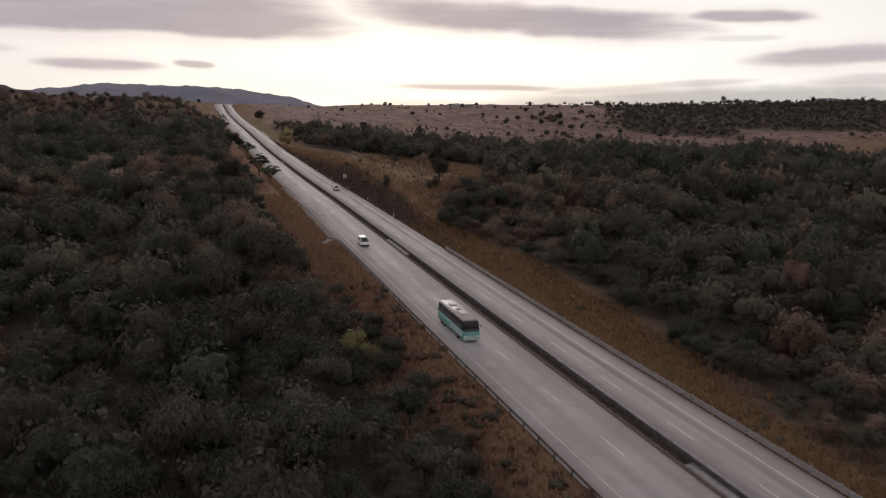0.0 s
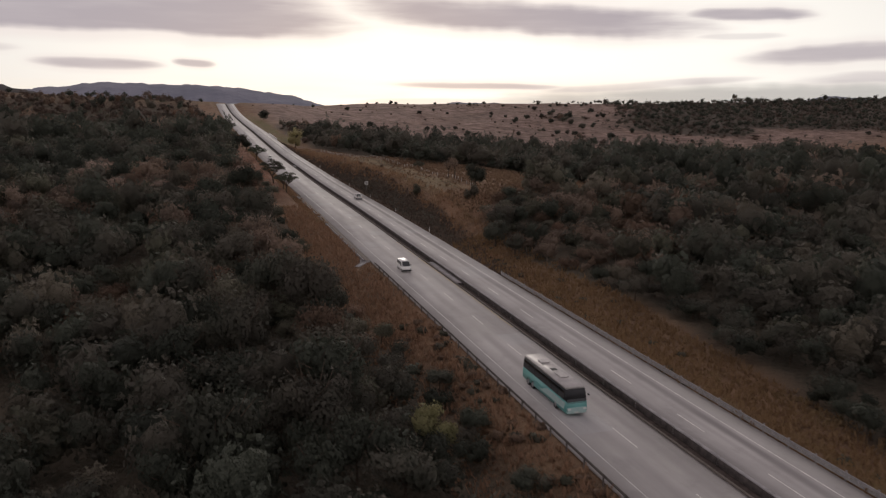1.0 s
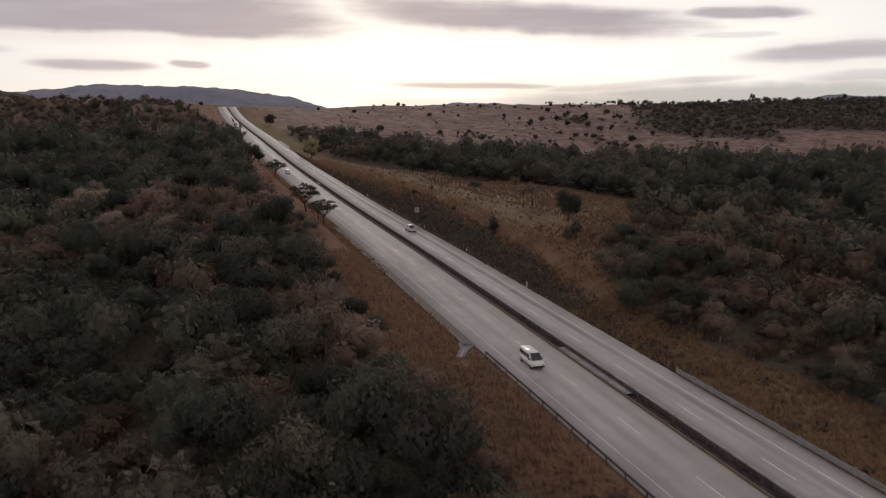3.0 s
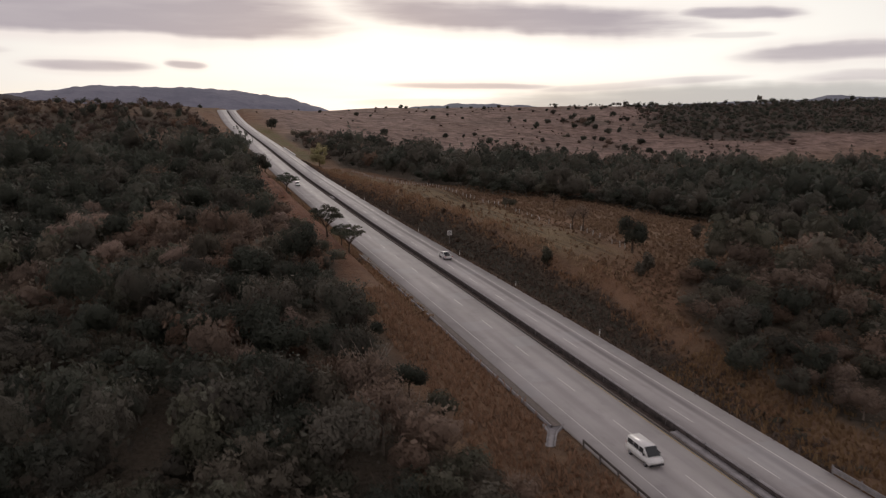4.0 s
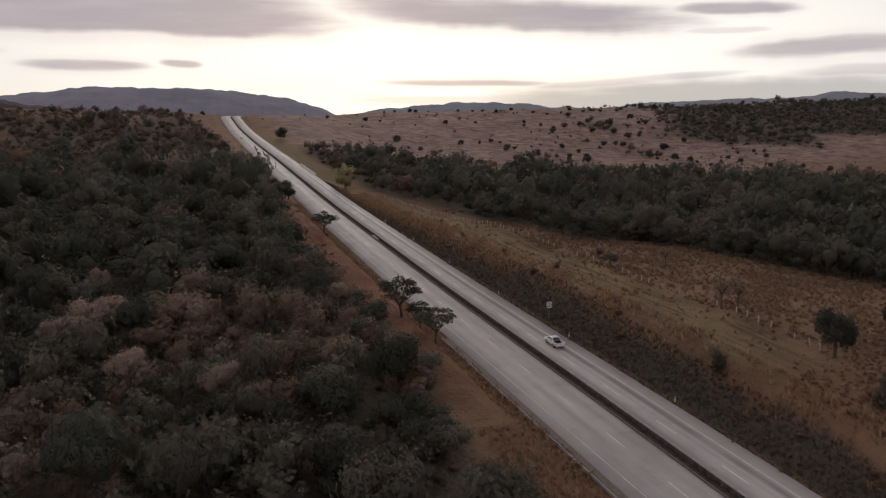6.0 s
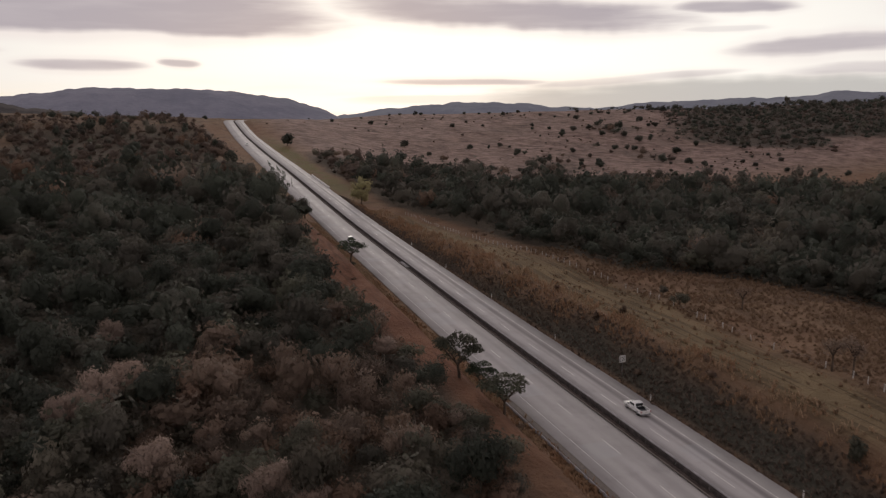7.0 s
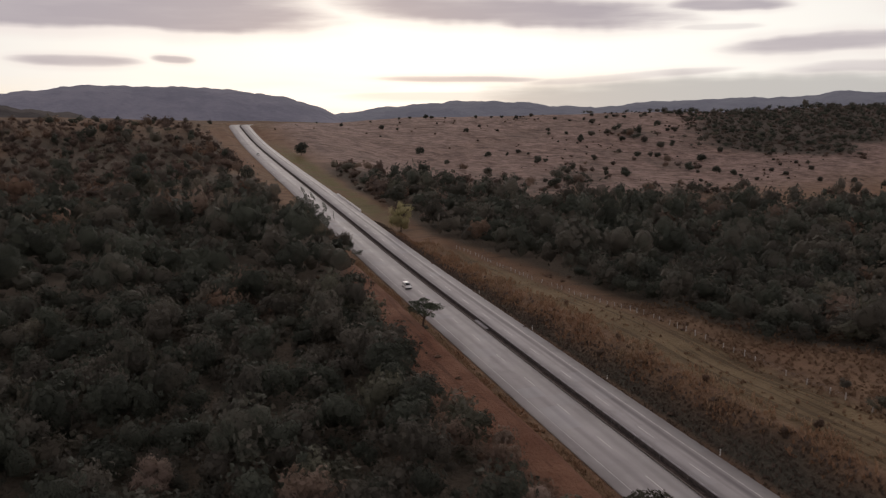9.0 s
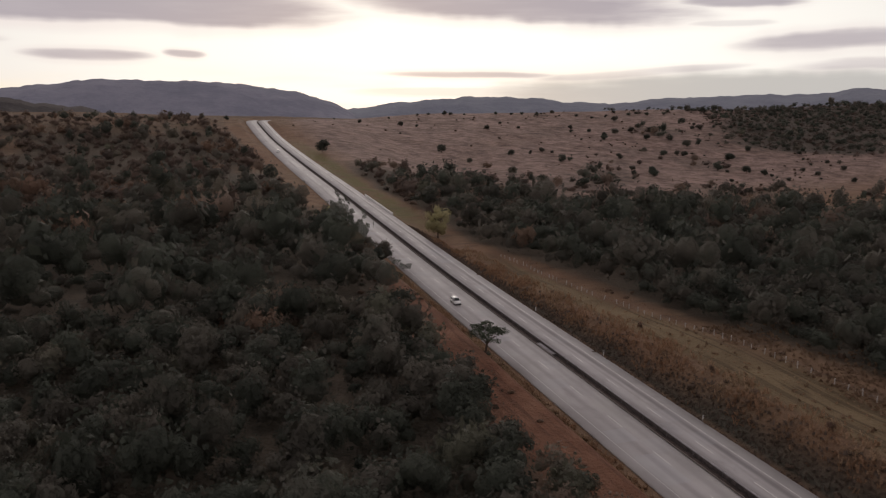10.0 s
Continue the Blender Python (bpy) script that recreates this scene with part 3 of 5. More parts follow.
build_mountain("low hills tinted bluish by haze on the far horizon", 4400,
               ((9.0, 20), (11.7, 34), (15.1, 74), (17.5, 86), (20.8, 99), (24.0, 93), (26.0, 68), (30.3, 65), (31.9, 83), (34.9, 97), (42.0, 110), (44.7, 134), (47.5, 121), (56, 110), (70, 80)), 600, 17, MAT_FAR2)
build_mountain("dark wooded hill shoulder rising beyond the forest", 1500,
               ((-60, 160), (-30, 120), (-19.0, 104), (-14.5, 92), (-11.5, 80), (-8.5, 66), (-5.5, 50), (-3.0, 20)), 420, 23, MAT_NEARHILL, 0)


# ---- carriageways ----
Y_ROAD = spaced((-60, 1000, 5), (1000, 1252, 6))


def build_road(name, x0, x1, label):
    v, q = along(((x0, -0.3), (x0, 0.0), (x0 + (x1 - x0) / 2, 0.03), (x1, 0.0), (x1, -0.3)), Y_ROAD)
    return tagged(new(name, quick_mesh(name, v, q, MAT_ROAD)), label, "road", kind="structure")


WEST, EAST = (-6.6, 4.15), (5.75, 15.0)
road_west = build_road("road_west", *WEST, "pale worn concrete carriageway with two lanes")
road_east = build_road("road_east", *EAST, "pale worn concrete carriageway with two lanes")


def camber(x, span):
    mid = (span[0] + span[1]) / 2
    return 0.03 * (1 - abs(x - mid) / (span[1] - mid))


def painted(name, road, span, x, width, ys, mat, label=""):
    h = camber(x, span) + 0.006
    v, q = along(((x - width / 2, h), (x + width / 2, h)), ys)
    ob = new(name, quick_mesh(name, v, q, mat))
    ob.parent = road
    tagged(ob, label)


painted("edge_line", road_west, WEST, -4.6, 0.13, Y_ROAD, MAT_FADED, "almost worn-off white edge line")
painted("edge_line", road_west, WEST, 3.9, 0.11, np.arange(138, 212, 4.0), MAT_YELLOW, "faded yellow edge line, worn off farther along")
painted("edge_line", road_east, EAST, 12.45, 0.14, Y_ROAD, MAT_LINE, "faded white edge line")
for y in np.arange(DASH_W - 15 * 16, 760, 15):
    painted("lane_dash", road_west, WEST, 0.0, 0.14, np.linspace(y - 5, y, 3), MAT_LINE)
for y in np.arange(DASH_E - 15 * 13, 760, 15):
    painted("lane_dash", road_east, EAST, 8.97, 0.14, np.linspace(y - 5, y, 3), MAT_LINE)


# ---- median: low kerb, soil trough and barrier wall ----
def build_median():
    med = thing("median_strip", "narrow planted median with dark soil between kerb and concrete wall", "median", kind="structure")
    v, q = along(((4.15, -0.2), (4.15, 0.20), (4.36, 0.20), (4.36, -0.2)), Y_ROAD)
    kerb = new("kerb", quick_mesh("kerb", v, q, MAT_KERB))
    kerb.parent = med
    v, q = along(((4.35, -0.06), (4.9, 0.05), (5.40, -0.05)), Y_ROAD)
    soil = new("soil", quick_mesh("soil", v, q, MAT_SOIL))
    soil.parent = med
    for y0, y1 in ((20, 62), (166, 185), (403, 411)):
        v, q = along(((4.36, -0.1), (4.36, 0.26), (5.45, 0.32), (5.45, -0.1)), np.linspace(y0, y1, 8))
        slab = new("filled_section", quick_mesh("filled_section", v, q, MAT_BARRIER))
        slab.parent = med
    # wall in cast lengths with open joints
    lengths = np.arange(-30, 1090, 7.5)
    for y in lengths:
        v, q = along(((5.36, -0.25), (5.38, 0.3), (5.44, 0.82), (5.47, 0.84), (5.77, 0.84), (5.80, 0.82), (5.86, 0.3), (5.92, -0.25)), (y, y + 3.7, y + 7.42))
        wall = new("barrier_block", quick_mesh("barrier_block", v, q, MAT_BARRIER))
        wall.parent = med
        # west face: stains plus its shaded-side darkness, both put into the colour
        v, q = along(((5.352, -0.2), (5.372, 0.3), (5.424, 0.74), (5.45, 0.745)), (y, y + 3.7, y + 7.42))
        face = new("stained_face", quick_mesh("stained_face", v, q, MAT_SHADED_STAIN))
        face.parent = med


MAT_SHADED_STAIN = plain("shaded_stained_concrete", (0.062, 0.051, 0.047), 0.9, vary=0.6, scale=1.1)
build_median()


# ---- guard rails ----
# the left rail takes a darker steel than the right one
MAT_DULL = plain("dark_dull_steel", (0.13, 0.115, 0.105), 0.7, 0.3, 0.2, 0.4)


def build_rail(label, x, y0, y1, face, mat, low=False):
    rail = thing("guard_rail", label, "guard rail", "guard rails")
    ys = np.arange(y0, y1 + 0.1, 3.8)
    w = face * 0.05
    section = ((x, 0.42), (x + w, 0.46), (x + w, 0.52), (x - w, 0.56), (x - w, 0.62), (x + w, 0.66), (x + w, 0.72), (x, 0.76), (x - w * 0.4, 0.74), (x - w * 0.4, 0.44), (x, 0.42))
    v, q = along(section, ys, z_of=road_z)
    for drop in (0.0, 0.36) if low else (0.0,):
        beam = new("beam", quick_mesh("beam", v - np.array([0, 0, drop]), q, mat))
        beam.parent = rail
    top = 0.86
    bm = box(bmesh.new(), -0.06, 0.06, -0.08, 0.08, -0.6, top, 0.01)
    me = bpy.data.meshes.new("post")
    bm.to_mesh(me)
    bm.free()
    me.materials.append(mat)
    for y in ys:
        post = new("post", me)
        post.location = (x - face * 0.12, y, float(road_z(y)))
        post.parent = rail


build_rail("dark steel guard rail along the shoulder above the scrub", -6.9, 10, 186, 1, MAT_DULL)
build_rail("double steel guard rail along the outer road edge", 15.22, 12, 175, -1, MAT_STEEL, True)


# ---- drains and parapet beside the carriageways ----
def build_gutter():
    ys = np.arange(191, 300, 4.0)
    v, q = along(((-7.95, -0.35), (-7.9, 0.02), (-7.3, -0.09), (-6.85, -0.03), (-6.60, -0.02)), ys)
    g = new("gutter", quick_mesh("gutter", v, q, MAT_KERB))
    tagged(g, "stained concrete gutter with a low kerb", "gutter", kind="structure")
    for y in ys[:-1]:
        v, q = along(((-8.12, -0.3), (-8.10, 0.12), (-7.93, 0.12), (-7.91, -0.1)), (y, y + 3.94))
        kerb = new("kerb_stone", quick_mesh("kerb_stone", v, q, MAT_BARRIER))
        kerb.parent = g
    # the drain leaves the kerb and runs slantwise down the bank
    chute = thing("drain_chute", "pale concrete drain chute with flared mouth running down the bank", "drain")
    steps = 8

    def strip(side0, side1, lift):
        v = []
        for i in range(steps):
            k = i / (steps - 1)
            x, y = -7.5 - 2.8 * k, 191.5 - 5.0 * k
            z = max(float(ground_z(x, y)), float(road_z(y)) - 0.15 if k < 0.1 else -99) + 0.06 + lift
            flare = 1 + 1.3 * max(0.0, 0.3 - k) / 0.3
            for s, h in ((side0, -0.5), (side0, 0.0), (side1, 0.0), (side1, -0.5)):
                v.append((x + 0.91 * s * flare, y - 0.41 * s * flare, z + h))
        q = [(i * 4 + a, i * 4 + a + 1, i * 4 + a + 5, i * 4 + a + 4) for i in range(steps - 1) for a in range(3)]
        return v, q

    for name, s0, s1, lift in (("channel_bed", -0.42, 0.42, 0.0), ("wing_wall", -0.58, -0.42, 0.10), ("wing_wall", 0.42, 0.58, 0.10)):
        v, q = strip(s0, s1, lift)
        ob = new(name, quick_mesh(name, v, q, MAT_BARRIER))
        ob.parent = chute


def build_parapet():
    par = thing("parapet", "white-painted low concrete parapet beside the road", "parapet")
    for y in np.arange(585, 640, 5.5):
        v, q = along(((15.2, -0.3), (15.22, 0.8), (15.5, 0.8), (15.52, -0.3)), (y, y + 2.7, y + 5.4))
        ob = new("parapet_block", quick_mesh("parapet_block", v, q, MAT_WHITE))
        ob.parent = par


MAT_WHITE = plain("weathered_whitewash", (0.72, 0.70, 0.66), 0.8, vary=0.15)
build_gutter()
build_parapet()


# ---- trees and scrub ----
rng = np.random.default_rng(7)


def ball(n=3):
    """A cube pushed out to a ball: quads, n by n to a side."""
    vs, qs = [], []
    for ax in range(3):
        for sign in (-1, 1):
            base = len(vs)
            for i in range(n + 1):
                for j in range(n + 1):
                    q = [0, 0, 0]
                    q[ax], q[(ax + 1) % 3], q[(ax + 2) % 3] = sign, (2 * i / n - 1) * sign, 2 * j / n - 1
                    vs.append(np.array(q) / np.linalg.norm(q))
            for i in range(n):
                for j in range(n):
                    k = base + i * (n + 1) + j
                    qs.append((k, k + n + 1, k + n + 2, k + 1))
    return np.array(vs), np.array(qs)


def nugget():
    """The cheapest rounded lump: twelve rhombs."""
    corner = [np.array((a, b, c), float) * 0.5 for a in (-1, 1) for b in (-1, 1) for c in (-1, 1)]
    peak = [np.eye(3)[i] * sign for i in range(3) for sign in (-1, 1)]
    vs, qs = np.array(corner + peak), []
    for i in range(6):
        for j in range(i + 1, 6):
            if abs(peak[i] @ peak[j]) < 0.5:
                mid = peak[i] + peak[j]
                ends = [k for k in range(8) if corner[k] @ mid > 0.9]
                face = [8 + i, ends[0], 8 + j, ends[1]]
                turn = np.cross(vs[face[1]] - vs[face[0]], vs[face[2]] - vs[face[1]]) @ mid
                qs.append(face if turn > 0 else face[::-1])
    vs = vs * np.array([1.12] * 8 + [0.96] * 6)[:, None]
    return vs, np.array(qs)


BALLS = {1: nugget(), 2: ball(2)}


def crown_cards(r, clumps, cards, size, squash=0.75, spread=0.62, gen=None, core=2, core_size=0.88, deep=False):
    """A crown of radius about 1: rounded inner masses clothed in small bent leaf sprays, with a ragged rim."""
    g = gen or rng
    lobes = g.normal(size=(clumps, 3))
    lobes /= np.linalg.norm(lobes, axis=1)[:, None]
    lobes *= spread * g.uniform(0.45, 1.0, (clumps, 1)) * np.array([1, 1, squash])
    lobes[:, 2] = lobes[:, 2] * 1.1 if deep else np.abs(lobes[:, 2]) * 1.05 - 0.12
    rad = g.uniform(0.72, 1.2, clumps) * min(0.62, 1.05 / clumps ** 0.42)
    flat = np.array([1, 1, squash + 0.15])
    which = g.choice(clumps, cards, p=rad ** 2 / (rad ** 2).sum())
    d = g.normal(size=(cards, 3))
    d[:, 2] = d[:, 2] * 0.9 + 0.35
    d /= np.linalg.norm(d, axis=1)[:, None]
    loose = g.uniform(size=cards) < 0.42
    c = lobes[which] + d * (rad[which] * np.where(loose, g.uniform(0.95, 1.25, cards), g.uniform(0.78, 1.06, cards)))[:, None] * flat
    n = d + g.normal(size=(cards, 3)) * np.where(loose, 1.0, 0.5)[:, None]
    n /= np.linalg.norm(n, axis=1)[:, None]
    n *= np.where((n * d).sum(1) < 0, -1.0, 1.0)[:, None]
    u = np.cross(n, g.normal(size=(cards, 3)))
    u /= np.linalg.norm(u, axis=1)[:, None]
    w = np.cross(n, u)
    s = size * g.uniform(0.55, 1.3, (cards, 1)) * np.where(loose, 0.8, 1.15)[:, None]
    v = np.stack([c - u * s - w * s * 0.3, c + u * s * 0.4 - w * s * 0.7, c + u * s + w * s * 0.35 + n * s * 0.3, c - u * s * 0.4 + w * s * 0.75], 1).reshape(-1, 3)
    q = np.arange(len(v)).reshape(-1, 4)
    # sprays shade like the rounded mass that they clothe
    soft = np.repeat(d * 0.6 + c * 0.45 + n * 0.18, 4, axis=0)
    if core:
        bv, bq = BALLS[core]
        solid, faces, out = [], [], []
        for i in range(clumps):
            spin, _ = np.linalg.qr(g.normal(size=(3, 3)))
            if np.linalg.det(spin) < 0:
                spin[:, 0] *= -1
            lump = bv @ spin
            bump = 1 + 0.13 * np.sin(lump @ g.normal(size=3) * 4 + i) + 0.08 * g.normal(size=len(lump))
            place = lobes[i] + lump * bump[:, None] * rad[i] * core_size * flat
            faces.append(bq[place[bq][:, :, 2].mean(1) > lobes[i, 2] - 0.6 * rad[i]] + i * len(bv))
            solid.append(place)
            out.append(lump * 0.7 + place * 0.45)
        q = np.concatenate([q, np.concatenate(faces) + len(v)])
        v = np.concatenate([v] + solid)
        soft = np.concatenate([soft] + out)
    soft /= np.linalg.norm(soft, axis=1)[:, None] + 1e-6
    return v * r, q, soft


def limbs(height, crown, thick, count, gen=None, lean=0.0):
    """A tapered trunk with forking limbs, as quads (six-sided)."""
    g = gen or rng
    vs, qs = [], []

    def tube(p, q, r0, r1):
        p, q = np.array(p, float), np.array(q, float)
        d = (q - p) / np.linalg.norm(q - p)
        u = np.cross(d, (0.3, 0.9, 0.2))
        u /= np.linalg.norm(u)
        w = np.cross(d, u)
        base = sum(len(x) for x in vs)
        ang = np.arange(6) * math.pi / 3
        ring = np.cos(ang)[:, None] * u + np.sin(ang)[:, None] * w
        vs.append(np.concatenate([p + ring * r0, q + ring * r1]))
        qs.append(np.array([(base + i, base + (i + 1) % 6, base + 6 + (i + 1) % 6, base + 6 + i) for i in range(6)]))

    fork = np.array([lean * height * 0.4, 0, height * 0.5])
    tube((0, 0, -0.5), fork * (1, 1, 0.5), thick, thick * 0.8)
    tube(fork * (1, 1, 0.5), fork, thick * 0.8, thick * 0.62)
    for i in range(count):
        a = i * 2 * math.pi / count + g.uniform(-0.4, 0.4)
        k = g.uniform(0.45, 0.85)
        mid = fork + np.array([math.cos(a) * crown * k * 0.45, math.sin(a) * crown * k * 0.45, height * 0.22])
        end = fork + np.array([math.cos(a) * crown * k, math.sin(a) * crown * k, height * g.uniform(0.30, 0.5)])
        tube(fork, mid, thick * 0.5, thick * 0.3)
        tube(mid, end, thick * 0.3, thick * 0.08)
        side = mid + np.array([math.cos(a + 1.1) * crown * 0.4, math.sin(a + 1.1) * crown * 0.4, height * 0.25])
        tube(mid, side, thick * 0.22, thick * 0.06)
    return np.concatenate(vs), np.concatenate(qs)


def tree_pair(kind, seed, cards, core=2):
    """Trunk and crown meshes for a tree of crown radius 1 scaled to metres by the caller's numbers."""
    g = np.random.default_rng(seed)
    h, r = kind["height"], kind["radius"]
    tv, tq = limbs(h, r, kind["trunk"], kind["limbs"], g)
    cv, cq, cn = crown_cards(r, kind["lobes"], cards, kind["leaf"] / r, kind["squash"], kind["spread"], gen=g, core=core, core_size=kind.get("core", 0.66), deep=kind.get("deep", False))
    cv = cv + np.array([0, 0, h - r * kind["squash"] * 0.75])
    return (tv, tq), (cv, cq, cn)


KINDS = {
    "scrub": dict(height=5.6, radius=3.6, trunk=0.16, limbs=5, lobes=11, leaf=0.15, squash=0.72, spread=0.66, mats=("MAT_BARK", "MAT_LEAF")),
    "olive": dict(height=5.0, radius=3.2, trunk=0.15, limbs=5, lobes=10, leaf=0.155, squash=0.74, spread=0.64, mats=("MAT_BARK", "MAT_OLIVE")),
    "bare": dict(height=5.2, radius=3.3, trunk=0.15, limbs=6, lobes=12, leaf=0.14, squash=0.78, spread=0.62, mats=("MAT_PALE_BARK", "MAT_TWIG")),
    "rust": dict(height=4.2, radius=2.9, trunk=0.13, limbs=5, lobes=9, leaf=0.15, squash=0.75, spread=0.64, mats=("MAT_BARK", "MAT_RUST")),
    "heath": dict(height=3.1, radius=3.0, trunk=0.12, limbs=5, lobes=9, leaf=0.15, squash=0.6, spread=0.72, mats=("MAT_BARK", "MAT_HEATH")),
}
MATS = {"MAT_BARK": MAT_BARK, "MAT_LEAF": MAT_LEAF, "MAT_OLIVE": MAT_OLIVE, "MAT_TWIG": MAT_TWIG, "MAT_RUST": MAT_RUST, "MAT_HEATH": MAT_HEATH, "MAT_PALE_BARK": MAT_PALE_BARK}
LABELS = {
    "scrub": ("dark green rounded scrub tree in the dense thicket", "tree"),
    "olive": ("dull olive-green scrub tree with a ragged crown", "tree"),
    "bare": ("leafless pinkish-grey bushy tree with fine twigs", "tree"),
    "rust": ("low rusty-brown half-dry bush in the thicket", "bush"),
    "heath": ("low grey-brown leafless shrub on the hillside", "bush"),
}
kind_names = list(KINDS)


def scatter(x0, x1, y0, y1, gap, density, seed, beside=False):
    """Jittered plan points kept where the density allows."""
    g = np.random.default_rng(seed)
    xs, ys = np.arange(x0, x1, gap), np.arange(y0, y1, gap)
    gx, gy = np.meshgrid(xs, ys)
    gx = (gx + g.uniform(-0.48, 0.48, gx.shape) * gap).ravel()
    gy = (gy + g.uniform(-0.48, 0.48, gy.shape) * gap).ravel()
    keep = g.uniform(0, 1, gx.shape) < density(gx, gy)
    pts = np.stack([gx[keep], gy[keep]], 1)
    # the thick growth stands along the road; farther off to either side it is built more simply
    inner = (pts[:, 0] > -88 - 0.22 * pts[:, 1]) & (pts[:, 0] < 1.07 * pts[:, 1] + 25)
    return pts[~inner] if beside else pts[inner]


def pick_kind(x, y, g):
    """Drier, barer growth in patches."""
    dry = waves(x, y, 30, 12) + 0.5 * waves(x, y, 11, 13) + g.uniform(-0.55, 0.55)
    bias = np.interp(y, (60, 150, 230, 300, 360, 480, 650), (-0.75, -0.3, 0.20, 0.05, -0.55, -0.7, -0.2)) if x < 5 else np.interp(y, (40, 150, 230, 400), (-0.35, -0.05, 0.0, -0.7))
    if -34 < x < -8 and 180 < y < 300:
        bias = bias + 0.15
    dry = dry + bias
    if x < 5 and y > 520 and g.uniform() < np.interp(y, (520, 620, 760), (0.0, 0.6, 0.85)):
        return "rust" if dry > 0.5 else "heath"
    if 5 < x < 500 and y > 540 and g.uniform() < np.interp(y, (540, 640, 760), (0.1, 0.4, 0.65)):
        return "bare" if g.uniform() < 0.2 else "heath"
    if x > 500 and y > 900 and g.uniform() < 0.5:
        return "heath"
    return "bare" if dry > 0.62 else "rust" if dry > 0.38 else "olive" if dry > 0.0 else "scrub"


# the trees beside the road that can be told apart, each its own thing
NEAR_CARDS = 1000
NEAR = {k: [tree_pair(KINDS[k], 40 + 7 * i + kind_names.index(k), NEAR_CARDS, 2) for i in range(3)] for k in KINDS}
PROTO = {}


def single_tree(kind, variant, m):
    if (kind, variant) not in PROTO:
        (tv, tq), (cv, cq, cn) = NEAR[kind][variant]
        tm, cm = KINDS[kind]["mats"]
        PROTO[kind, variant] = (quick_mesh("trunk", tv, tq, MATS[tm], True), quick_mesh("crown", cv, cq, MATS[cm], True, cn, np.arange(len(cq)) >= NEAR_CARDS))
    label, category = LABELS[kind]
    tree = thing("bush" if category == "bush" else "tree", label, category, "thicket trees")
    for name, me in zip(("trunk", "crown"), PROTO[kind, variant]):
        ob = new(name, me)
        ob.parent = tree
    tree.matrix_world = m
    return tree


def in_stretch(x, y):
    return (x > -46) & (x < -8) & (y > 55) & (y < 300) | (x > 20) & (x < 44) & (y > 60) & (y < 232)


def gather(points, g, cards, mesh_seed, bigger=1.0, core=2, leaf=1.0, lobes=10, sink=0.0):
    """Joined growth: arrays of verts and quads for each kind."""
    lots = {k: [] for k in KINDS}
    base = {}
    for k, what in KINDS.items():
        what = dict(what, leaf=what["leaf"] * leaf, lobes=lobes)
        base[k] = [tree_pair(what, mesh_seed + 5 * i + kind_names.index(k), cards, core)[1] for i in range(6)]
    z = ground_z(points[:, 0], points[:, 1])
    for (x, y), h in zip(points, z):
        k = pick_kind(x, y, g)
        v, q, o = base[k][g.integers(0, 6)]
        a, s = g.uniform(0, 6.283), g.choice((0.5, 0.75, 0.95, 1.1, 1.3, 1.7)) * g.uniform(0.88, 1.12) * bigger
        # only smaller growth stands close to the carriageways
        if -24 < x < 0 or 24 < x < 38:
            s = min(s, 0.72 if -16 < x < 0 else 0.95)
        c, n = math.cos(a) * s, math.sin(a) * s
        tall = s * (g.uniform(0.72, 1.45) if sink < 1.5 and not -24 < x < 38 else g.uniform(0.75, 1.05))
        lots[k].append((np.stack([v[:, 0] * c - v[:, 1] * n + x, v[:, 0] * n + v[:, 1] * c + y, (v[:, 2] - sink) * tall + h], 1), q, np.stack([(o[:, 0] * c - o[:, 1] * n) / s, (o[:, 0] * n + o[:, 1] * c) / s, o[:, 2]], 1), np.arange(len(q)) >= cards, np.full(len(v), g.uniform(0.01, 1.0), np.float32)))
    return lots


def joined(name, label, lots):
    for k, got in lots.items():
        if got:
            start = np.cumsum([0] + [len(one[0]) for one in got[:-1]])
            v, q = np.concatenate([one[0] for one in got]), np.concatenate([one[1] + b for one, b in zip(got, start)])
            me = quick_mesh(name, v, q, MATS[KINDS[k]["mats"][1]], True, np.concatenate([one[2] for one in got]), np.concatenate([one[3] for one in got]))
            me.attributes.new("tint", "FLOAT", "POINT").data.foreach_set("value", np.concatenate([one[4] for one in got]))
            ob = new(name, me)
            tagged(ob, label[k], "woodland", kind="stuff")


WOOD = {"scrub": "dense dark green thicket canopy", "olive": "olive-green scrub canopy", "bare": "pinkish leafless brushwood among the thicket", "rust": "rust-brown dry undergrowth and bushes", "heath": "grey-brown leafless scrub covering the hillside"}
near_points = scatter(-190, 130, 15, 430, 4.5, wooded, 31)
flag = in_stretch(near_points[:, 0], near_points[:, 1])
g = np.random.default_rng(5)
own = near_points[flag]
chosen = set(g.permutation(len(own))[:300].tolist())
for i, (x, y) in enumerate(own):
    if i in chosen:
        s, tall = g.choice((0.55, 0.8, 1.0, 1.15, 1.35, 1.65)) * g.uniform(0.9, 1.1), g.uniform(0.8, 1.5)
        if x > -24:
            s, tall = min(s, 0.72 if -16 < x < 0 else 0.98), min(tall, 1.05)
        m = Matrix.LocRotScale((x, y, float(ground_z(x, y)) - 0.9 * s), Euler((0, 0, g.uniform(0, 6.28))), (s, s, s * tall))
        single_tree(pick_kind(x, y, g), int(g.integers(0, 3)), m)
rest = np.concatenate([own[[i for i in range(len(own)) if i not in chosen]], near_points[~flag]])
close = rest[:, 0] < 62
joined("thicket", WOOD, gather(rest[close], g, 165, 200, core=1, leaf=1.9, lobes=6, sink=1.0))
joined("thicket", WOOD, gather(rest[~close], g, 76, 300, core=1, leaf=2.8, lobes=5, sink=0.8))
